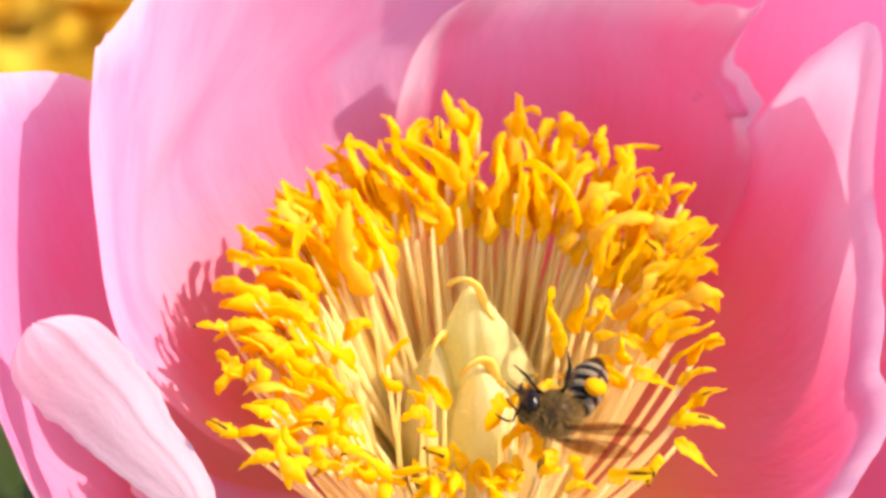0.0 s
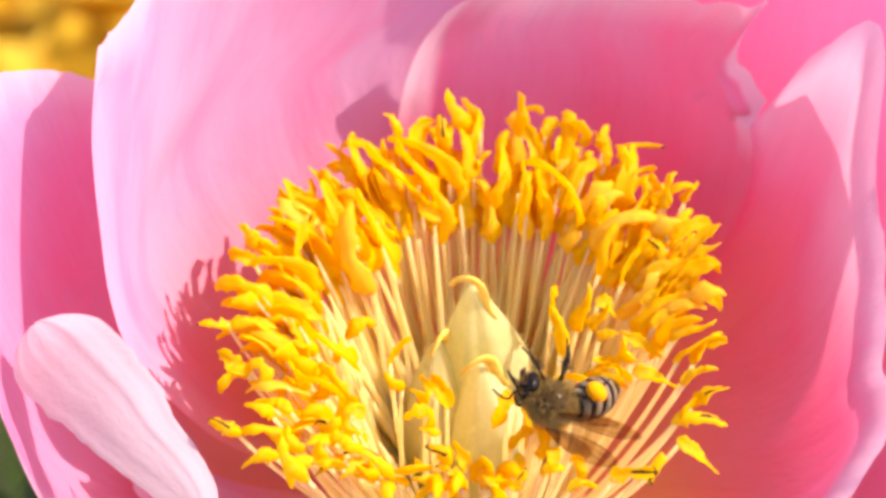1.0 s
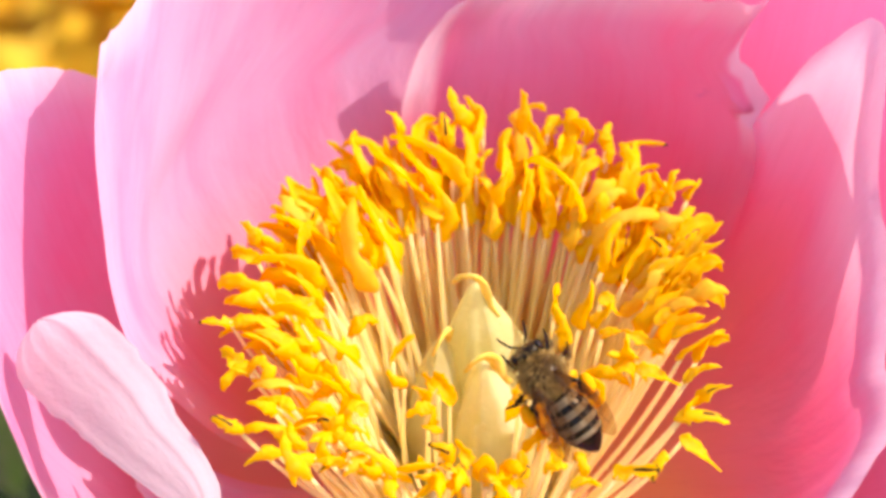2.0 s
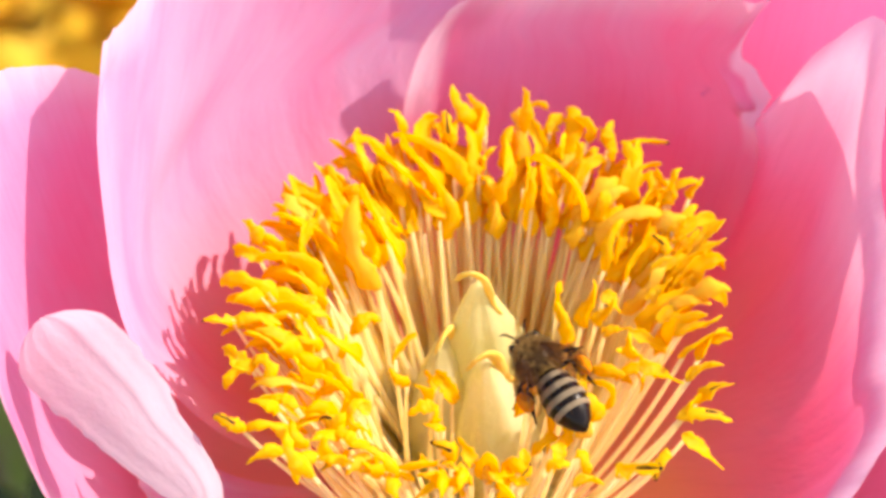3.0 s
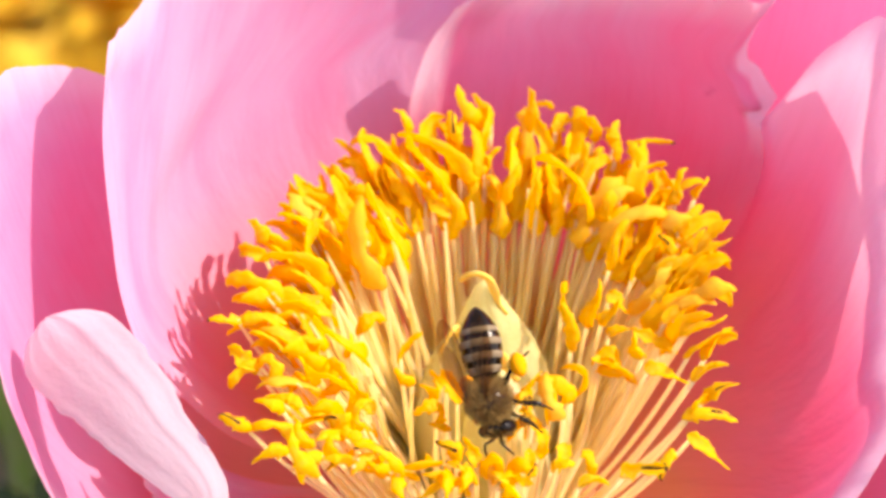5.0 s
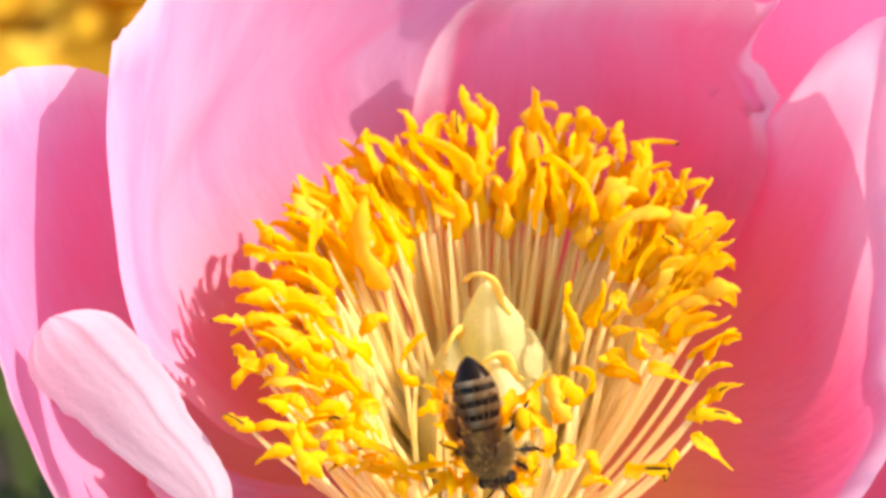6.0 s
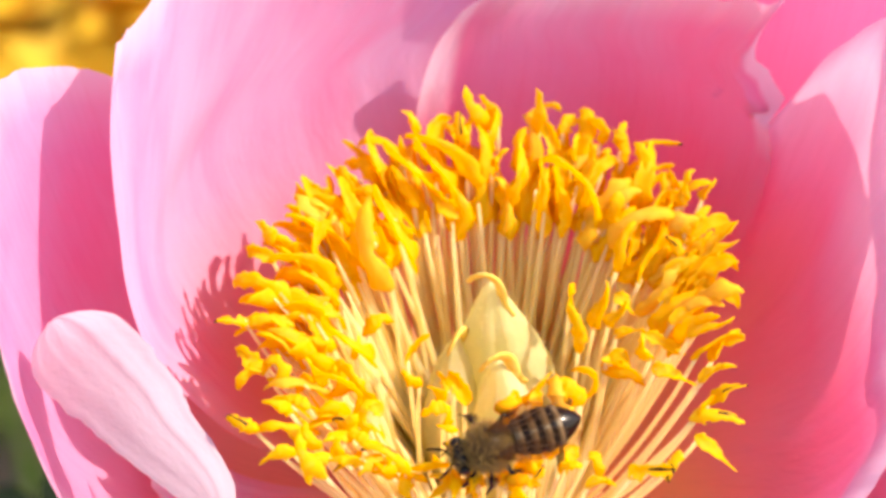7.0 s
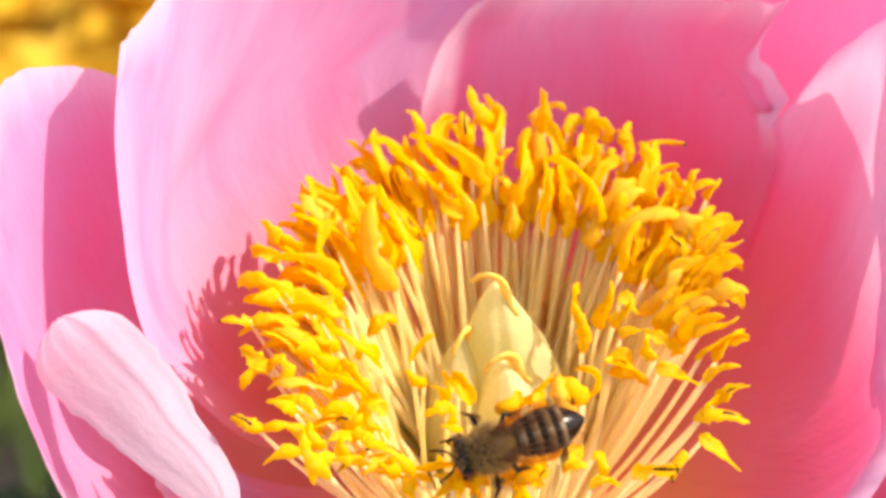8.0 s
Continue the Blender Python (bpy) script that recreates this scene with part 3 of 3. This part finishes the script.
# the rest of the crown, between and behind them
for i in range(360):
    az = i * 137.508 % 360
    if az > 285 or (az > 192 and i % 3) or (az < 20 and i % 2):
        continue
    back = max(0.0, math.sin(radians(az)))
    r = dice.uniform(15.5, 19.5 + 4.5 * back)
    a = radians(az + dice.uniform(-25, 25))
    lean = dice.uniform(0.4, 0.9) + 0.3 * back
    out = Vector((math.cos(a) * lean, math.sin(a) * lean, dice.uniform(0.3, 1.0))).normalized()
    stamen(az, r, 17.5 + 0.36 * r + dice.uniform(-2.2, 0.3), 0, dice.uniform(4.2, 6.4), kind=dice.choice((0, 1, 1, 2, 2)), way=out)


def inner_filaments(count):
    verts, faces = [], []
    for k in range(count):
        az = (k * 137.508 + 40) % 360
        low = az < 40
        if az > 250 or az < 6 or az < 135 and k % 2 or low and k % 3 or az > 190 and k % 2:
            continue
        a = radians(az)
        r = dice.uniform(14.5, 22)
        b = a + radians(dice.uniform(-8, 8))
        foot = Vector((dice.uniform(4.5, 9) * math.cos(b), dice.uniform(4.5, 9) * math.sin(b), 1.5))
        top = Vector((r * math.cos(a), r * math.sin(a), (11 if low else 19) + 0.33 * r + dice.uniform(-1.0, 2.5)))
        knee = foot.lerp(top, 0.5) + Vector((dice.uniform(-1, 1), dice.uniform(-1, 1), -0.8))
        pts = [foot.lerp(knee, u).lerp(knee.lerp(top, u), u) for u in [i / 6 for i in range(7)]]
        v, f = tube(pts, [0.38, 0.37, 0.36, 0.34, 0.31, 0.26, 0.10], 6)
        faces += [tuple(i + len(verts) for i in q) for q in f]
        verts += v
    tagged(part("filament_thicket", mesh_of("filament_thicket", verts, faces, [FILAMENT]), peony, flower, "thicket of pale cream filaments"), kind="stuff")


inner_filaments(300)

# ---- carpels in the flower's heart ----
def carpel(x, y, lean_x, lean_y, tall, fat, seed):
    n, sides = 24, 28
    verts = []
    for i in range(n):
        u = i / (n - 1)
        body = fat * (0.62 + 0.40 * math.sin(math.pi * min(1, u * 1.05))) * (1 - u ** 5) ** 0.8 + 0.35
        cx, cy = x + lean_x * u * u, y + lean_y * u * u
        for j in range(sides):
            a = 2 * math.pi * j / sides
            k = 1 + 0.10 * math.cos(2 * a + seed) + 0.06 * math.cos(7 * a + 2 * u) + 0.05 * noise.noise((u * 3, j, seed)) - 0.16 * max(0, math.cos(a - seed * 1.7)) ** 8
            verts.append((cx + body * k * math.cos(a), cy + body * k * math.sin(a), tall * u))
    faces = grid_faces(n, sides, True) + [tuple(range((n - 1) * sides, n * sides))]
    ob = part("carpel", mesh_of("carpel", verts, faces, [CARPEL]), peony, flower, "downy pale green carpel")
    rnd, hairs, blades = random.Random(seed), [], []
    for _ in range(1500):
        at = Vector(verts[rnd.randrange(sides * 3, len(verts) - sides)]) + Vector((rnd.uniform(-0.3, 0.3), rnd.uniform(-0.3, 0.3), rnd.uniform(-0.6, 0.6)))
        u = at.z / tall
        way = (at - Vector((x + lean_x * u * u, y + lean_y * u * u, at.z - 1.5))).normalized() + Vector((rnd.uniform(-0.4, 0.4), rnd.uniform(-0.4, 0.4), rnd.uniform(0, 0.5)))
        edge = way.cross(Vector((rnd.uniform(-1, 1), rnd.uniform(-1, 1), 1))).normalized() * 0.03
        k = len(hairs)
        hairs += [at - edge - way * 0.3, at + edge - way * 0.3, at + way * rnd.uniform(0.3, 0.7)]
        blades.append((k, k + 1, k + 2))
    part("down", mesh_of("down", hairs, blades, [FILAMENT]), ob, None, "short cream down")
    tip = Vector((x + lean_x, y + lean_y, tall))
    bend = [(-2.2, 0, 0.3), (-1.7, -0.3, 1.3), (-0.5, -0.5, 1.7), (0.5, -0.7, 1.0), (1.0, -0.9, -0.4), (1.3, -1.2, -1.8), (2.1, -1.5, -2.8)]
    steps = [i * 6 / 14 for i in range(15)]
    curl = [tip + Matrix.Rotation((seed - 0.4) * 0.5, 3, "Z") @ Vector([float(glide(range(7), [b[k] for b in bend], u)) for k in range(3)]) for u in steps]
    ribbon = [0.35 + 0.3 * math.sin(math.pi * k / 14) for k in range(15)]
    part("stigma", mesh_of("stigma", *tube(curl, ribbon, 8, 0.42), [STIGMA]), ob, None, "curled yellow stigma")


carpel(1.6, 3.4, -1.9, 2.4, 25.5, 4.6, 0.4)
carpel(1.8, -2.0, -1.4, 1.7, 21, 4.0, 1.7)
carpel(-3.4, 0.8, -0.4, 2.7, 20, 3.6, 2.9)


# ---- stem and leaves of the plant ----
def stem():
    pts = [(0, 8 * math.sin(z / 200), z - 700) for z in range(0, 701, 50)]
    verts, faces = tube([HEART @ Vector((0, 0, 0)) * 1000 + Vector(p) - Vector((0, 8 * math.sin(3.5), 0)) for p in pts], [5.5 - 0.12 * i for i in range(len(pts))], 12)
    part("stem", mesh_of("stem", verts, faces, [STEM]), peony)
    cup = [(10.5 * math.cos(a) * r, 10.5 * math.sin(a) * r, z) for z, r in ((-7, 0.5), (-4, 0.85), (-1, 1.0), (1, 0.85), (2.5, 0.3)) for a in [2 * math.pi * j / 20 for j in range(20)]]
    part("receptacle", mesh_of("receptacle", cup, grid_faces(5, 20, True) + [tuple(range(80, 100))], [CARPEL]), peony, flower)


def leaf_mesh(seed, long=90, wide=20, material=None):
    rows, cols = 18, 9
    verts = []
    for i in range(rows):
        u = i / (rows - 1)
        w = wide * math.sin(math.pi * (0.04 + 0.95 * u) ** 0.8) ** 0.9
        for j in range(cols):
            t = 2 * j / (cols - 1) - 1
            verts.append((long * u, t * w, -18 * u * u + abs(t) * w * 0.3 + 3 * noise.noise((u * 4, t * 2, seed))))
    return mesh_of("leaf", verts, grid_faces(rows, cols), [material or LEAF])


stem()
leaf_shapes = [leaf_mesh(s) for s in range(4)]
for k in range(46):
    az = radians(k * 137.5)
    high = 0.12 + 0.46 * ((k * 0.618) % 1)
    reach = 0.012 + 0.16 * ((k * 0.37) % 1)
    m = Matrix.Translation((reach * math.cos(az), reach * math.sin(az), high)) @ Euler((dice.uniform(-0.4, 0.4), dice.uniform(-0.3, 0.5), az + dice.uniform(-0.5, 0.5))).to_matrix().to_4x4()
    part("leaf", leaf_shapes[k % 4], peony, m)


for k in range(26):
    m = Matrix.Translation((-0.125 + 0.012 * (k % 7), 0.12 + 0.02 * (k // 7) + dice.uniform(-0.01, 0.01), 0.595 + dice.uniform(-0.015, 0.005) - 0.018 * (k // 7)))
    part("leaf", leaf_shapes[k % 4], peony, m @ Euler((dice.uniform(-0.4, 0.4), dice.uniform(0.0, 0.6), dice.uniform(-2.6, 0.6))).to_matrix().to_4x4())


# ---- yellow flowers and greenery behind ----
def bloom_parts(parent, material):
    shape = leaf_mesh(3, 42, 15, material)
    for ring, (count, rise) in enumerate(((9, 10), (8, 35), (6, 60))):
        for k in range(count):
            m = Euler((0, -radians(rise), 2 * math.pi * (k + 0.4 * ring) / count)).to_matrix().to_4x4()
            part("petal", shape, parent, Matrix.Translation((0, 0, 0.30)) @ m)
    part("stalk", mesh_of("stalk", *tube([(0, 0, z) for z in range(0, 301, 50)], [3] * 7, 8), [STEM]), parent)


first = tagged(new("yellow_flower"), "golden yellow garden flower, out of focus behind the peony", "flower", "yellow flowers in the bed")
bloom_parts(first, GOLD_PETAL)
first.matrix_basis = pose(-0.15, 0.80, 0.0)
for k in range(112):
    x, y = -0.37 + 0.045 * (k % 7) + dice.uniform(-0.03, 0.03), 0.68 + 0.034 * (k // 7) + dice.uniform(-0.025, 0.025)
    copy_thing(first, pose(x, y, 0.03 + dice.uniform(-0.05, -0.035), dice.uniform(0, 25), dice.uniform(-15, 15), dice.uniform(0, 360)))


# ---- the honey bee: x forwards, y to its left, z its back ----
bee = tagged(new("honey_bee"), "brown striped honey bee with orange pollen on its hind legs", "bee")


def bee_mesh(name, verts, faces, materials):
    return mesh_of(name, verts, faces, materials, unit=0.0009)


def fur(center, radii, count, long, seed, keep=None):
    """Short bent hairs that stand out of an ellipsoid."""
    rnd = random.Random(seed)
    verts, faces = [], []
    for _ in range(count):
        d = Vector((rnd.gauss(0, 1), rnd.gauss(0, 1), rnd.gauss(0, 1))).normalized()
        if keep and not keep(d):
            continue
        p = Vector([c + r * k for c, r, k in zip(center, radii, d)])
        way = (d + Vector((rnd.uniform(-0.8, 0.2), rnd.uniform(-0.5, 0.5), rnd.uniform(-0.5, 0.5)))).normalized()
        side = way.cross(Vector((rnd.gauss(0, 1), rnd.gauss(0, 1), rnd.gauss(0, 1)))).normalized() * 0.028
        tall = long * rnd.uniform(0.5, 1.2)
        n = len(verts)
        verts += [p - side, p + side, p + way * tall * 0.6 + side * 0.7, p + way * tall * 0.6 - side * 0.7, p + way * tall + Vector((-0.15 * tall, 0, -0.1 * tall))]
        faces += [(n, n + 1, n + 2, n + 3), (n + 3, n + 2, n + 4)]
    return verts, faces


# thorax
thorax = part("thorax", bee_mesh("thorax", *ellipsoid((1.3, 0, 0.2), (2.15, 2.1, 2.0)), [BROWN]), bee)
part("fur", bee_mesh("fur", *fur((1.3, 0, 0.2), (2.15, 2.1, 2.0), 3800, 0.9, 1), [HAIR]), thorax, None, "tawny fuzz")
part("fur", bee_mesh("fur", *fur((1.3, 0, 0.1), (2.05, 1.95, 1.85), 900, 0.5, 2), [DARK_HAIR]), thorax, None, "dark underfur")

# head, seen long from the front
head = part("head", bee_mesh("head", *ellipsoid((4.0, 0, -0.45), (1.0, 1.75, 1.7)), [BLACK]), bee)
for y in (-1, 1):
    part("eye", bee_mesh("eye", *ellipsoid((4.1, 1.4 * y, -0.2), (0.68, 0.55, 1.2)), [EYE_BLACK]), head, None, "glossy black compound eye")
    bent = [(4.8, 0.35 * y, -0.3), (5.2, 0.6 * y, 0.4), (5.4, 0.95 * y, 1.1), (5.9, 1.2 * y, 1.0), (6.5, 1.45 * y, 0.6), (7.0, 1.6 * y, 0.1)]
    part("antenna", bee_mesh("antenna", *tube(bent, [0.12, 0.11, 0.12, 0.13, 0.13, 0.09], 7), [BLACK]), head)
part("mouthparts", bee_mesh("mouthparts", *tube([(4.6, 0, -1.6), (4.8, 0, -2.3), (4.6, 0, -2.9)], [0.45, 0.3, 0.1], 8), [BROWN]), head)
part("fur", bee_mesh("fur", *fur((3.95, 0, -0.35), (1.0, 1.6, 1.65), 900, 0.5, 3, lambda d: abs(d.y) < 0.75), [HAIR]), head, None, "tawny fuzz")

def waist(x):
    return math.sqrt(max(0, 1 - x * x)) ** 0.75 if x > 0 else max(0, 1 - abs(x) ** 1.8) ** 0.72


# abdomen in its own space, joint at the origin
abdomen = part("abdomen", bee_mesh("abdomen", *ellipsoid((-3.9, 0, 0), (3.9, 2.2, 1.92), 28, 24, lambda x: waist(x)), [BLACK]), bee, pose(-0.00054, 0, 0))


def belly(x):
    k = (x + 3.9) / 3.9
    return waist(k)


for x0, wide in ((-0.8, 0.75), (-2.2, 0.75), (-3.6, 0.72), (-4.95, 0.6)):
    verts = []
    for i, (dx, lift) in enumerate(((0, 0.0), (0.06, 0.07), (wide * 0.5, 0.10), (wide - 0.05, 0.07), (wide, -0.02))):
        for j in range(24):
            a = 2 * math.pi * j / 24
            k = belly(x0 - dx)
            verts.append((x0 - dx, (2.2 * k + lift) * math.cos(a), (1.92 * k + lift) * math.sin(a)))
    part("band", bee_mesh("band", verts, grid_faces(5, 24, True), [BAND]), abdomen, None, "pale cream downy band")
part("fur", bee_mesh("fur", *fur((-3.6, 0, 0), (3.4, 2.25, 1.9), 260, 0.3, 5), [DARK_HAIR]), abdomen, None, "thin dark down")


# wings, folded back over the abdomen
WINGS = []


def wing(side, long, wide, spread, lift):
    rows, cols = 16, 7
    verts = []
    for i in range(rows):
        u = i / (rows - 1)
        w = wide * math.sin(math.pi * (0.05 + 0.93 * u) ** 1.35) ** 0.7
        for j in range(cols):
            t = j / (cols - 1)
            verts.append((-long * u, side * (t * w - 0.45 * w), 0.12 * math.sin(t * 9) * u))
    ob = part("wing", bee_mesh("wing", verts, grid_faces(rows, cols), [WING]), bee, None, "clear brown-tinted wing")
    WINGS.append((side, spread, lift, ob))
    for t0, t1 in ((0.02, 0.05), (0.2, 0.35), (0.3, 0.7)):
        line = []
        for i in range(1, 13):
            u = i / 14
            w = wide * math.sin(math.pi * (0.05 + 0.93 * u) ** 1.35) ** 0.7
            t = t0 + (t1 - t0) * u
            line.append((-long * u, side * (t * w - 0.45 * w), 0.12 * math.sin(t * 9) * u + 0.02))
        part("vein", bee_mesh("vein", *tube(line, [0.03] * 12, 5), [VEIN]), ob)


for s in (-1, 1):
    wing(s, 8.8, 2.9, 2, -3)
    wing(s, 6.2, 2.1, 8, -5)


# legs in their own space, hip at the origin
def leg(name, hip, knee, shin, foot, side, thick, pollen=False):
    pts = [(0, 0, 0), [k * 0.5 for k in knee], knee, [a * 0.5 + b * 0.5 for a, b in zip(knee, shin)], shin, [a * 0.5 + b * 0.5 for a, b in zip(shin, foot)], foot]
    pts = [(x, y * side, z) for x, y, z in pts]
    radii = [0.22 * thick, 0.32 * thick, 0.17 * thick, 0.33 * thick, 0.26 * thick, 0.14 * thick, 0.09]
    ob = part(name, bee_mesh("leg", *tube(pts, radii, 8, 0.8), [BLACK]), bee, pose(hip[0] * 0.0009, side * hip[1] * 0.0009, hip[2] * 0.0009))
    part("fur", bee_mesh("fur", *fur([a * 0.5 + b * 0.5 for a, b in zip(pts[2], pts[4])], (0.5, 0.4, 0.5), 160, 0.45, 8), [DARK_HAIR]), ob, None, "dark leg hair")
    if pollen:
        c = [a * 0.45 + b * 0.55 for a, b in zip(pts[2], pts[4])]
        verts, faces = ellipsoid((c[0], c[1] + 0.55 * side, c[2]), (1.25, 0.8, 0.95), 12, 16)
        verts = [v * (1 + 0.03 * noise.noise(v * 3)) for v in verts]
        part("pollen_load", bee_mesh("pollen_load", verts, faces, [POLLEN]), ob, None, "lump of orange pollen")
    return ob


LEGS = []
for s in (-1, 1):
    LEGS.append((s, 0, leg("foreleg", (2.6, 0.8, -1.1), (0.9, 0.9, -0.6), (2.0, 1.2, -1.9), (3.1, 1.2, -2.9), s, 0.85)))
    LEGS.append((s, 1, leg("middle_leg", (1.3, 1.0, -1.2), (0.3, 1.7, -0.3), (0.5, 2.9, -1.9), (1.2, 3.6, -3.2), s, 0.95)))
    LEGS.append((s, 2, leg("hind_leg", (0.2, 1.0, -1.1), (-1.0, 1.7, 0.5), (-2.1, 2.1, -1.1), (-2.8, 2.4, -2.9), s, 1.15, True)))


# ---- what moves ----
def motions():
    walk(bee, [
        (0, pose(0.008, -0.0199, 0.7277, -112, -16, -172)),
        (0.5, pose(0.0078, -0.0197, 0.7276, -109, -19, -174)),
        (1, pose(0.0074, -0.019, 0.7276, -99, -27, 176)),
        (1.3, pose(0.0072, -0.0184, 0.7275, -88, -34, 166)),
        (1.5, pose(0.0074, -0.0188, 0.7275, -85, -45, 172)),
        (1.7, pose(0.0068, -0.0178, 0.7274, -60, -43, 152)),
        (2.8, pose(0.0057, -0.0125, 0.7264, -25, -18, 123)),
        (3, pose(0.0054, -0.0122, 0.7262, -26, -3, 114)),
        (3.3, pose(0.0047, -0.0117, 0.7267, -20, 1, 110)),
        (3.6, pose(0.004, -0.0114, 0.727, -13, 2, 110)),
        (3.8, pose(0.0041, -0.0118, 0.7267, 2, 7, 128)),
        (4, pose(0.0037, -0.0125, 0.7276, 8, 40, 158)),
        (4.2, pose(0.0033, -0.0122, 0.7268, 23, 42, -163)),
        (4.4, pose(0.0018, -0.0133, 0.7267, 58, 48, -107)),
        (4.5, pose(0.0009, -0.0142, 0.7268, 64, 49, -94)),
        (4.7, pose(0, -0.0149, 0.7268, 68, 48, -73)),
        (5.3, pose(-0.0002, -0.0176, 0.727, 41, 48, -76)),
        (5.8, pose(-0.0001, -0.0216, 0.7273, 39, 49, -79)),
        (6, pose(-0.0007, -0.024, 0.7275, 43, 60, -59)),
        (6.2, pose(-0.001, -0.0229, 0.7274, 6, 67, -90)),
        (6.4, pose(-0.0006, -0.0233, 0.7274, -81, 70, -174)),
        (6.6, pose(0.0003, -0.0244, 0.7275, -70, 54, 175)),
        (6.8, pose(0.0003, -0.0246, 0.7275, -62, 45, 176)),
        (7, pose(0.0002, -0.0243, 0.7275, -45, 13, -167)),
        (7.5, pose(0.0002, -0.024, 0.7275, -48, 10, -170)),
        (8, pose(0.0001, -0.0245, 0.7275, -48, 13, -167)),
    ])
    curl = ((0, 66), (1.0, 50), (1.5, 40), (1.7, 30), (2.8, 10), (3.0, 20), (3.3, 27), (3.6, 27), (3.8, 20), (4.0, 22), (4.2, 16), (4.5, 6), (6, 6), (8, 6))
    walk(abdomen, [(t, pose(-0.00054, 0, 0, 0, -a, 0)) for t, a in curl])
    open_wings = ((0, 5, 2, 0), (1.0, 6, 0, 0), (1.7, 6, 0, 0), (2.8, 9, -5, 0), (3.0, 12, 6, 0), (3.3, 6, 40, 0), (3.6, 5, 46, 0), (4.0, 4, 12, 0), (4.2, 3, -4, 0), (4.5, 5, 2, 0), (6, 3, 0, 0), (6.6, 0, 0, 0), (8, 0, 0, 0))
    for side, spread, lift, ob in WINGS:
        walk(ob, [(t, pose(0.0009, side * 0.0011, 0.0021, side * (6 + tip), lift + up, -side * (spread + more))) for t, more, up, tip in open_wings])
    for k, (ob, foot) in enumerate(PUSHED):
        rows = []
        for t, push in ((0, 0), (1.0, 1), (1.5, 2.5), (2.8, 5), (3.5, 6), (4.0, 3), (4.5, -2), (6.0, -1), (8.0, -1.5)):
            turn = Euler((radians(push * 0.5 * (1 if k % 2 else -1)), radians(push), 0)).to_matrix().to_4x4()
            rows.append((t, flower @ Matrix.Translation(foot) @ turn @ Matrix.Translation(-foot)))
        walk(ob, rows)
    for side, rank, limb in LEGS:
        home = limb.matrix_basis.translation.copy()
        rows = []
        for k in range(33):
            t = k * 0.25
            busy = 0.35 if t > 7.0 else 1.0
            swing = busy * (15 * math.sin(5.3 * t + 2.1 * rank + 1.6 * side) + 6 * math.sin(13 * t + rank))
            raise_ = busy * 10 * math.sin(4.1 * t + 1.3 * rank - side)
            rows.append((t, pose(*home, side * raise_, 0, side * swing)))
        walk(limb, rows)


motions()
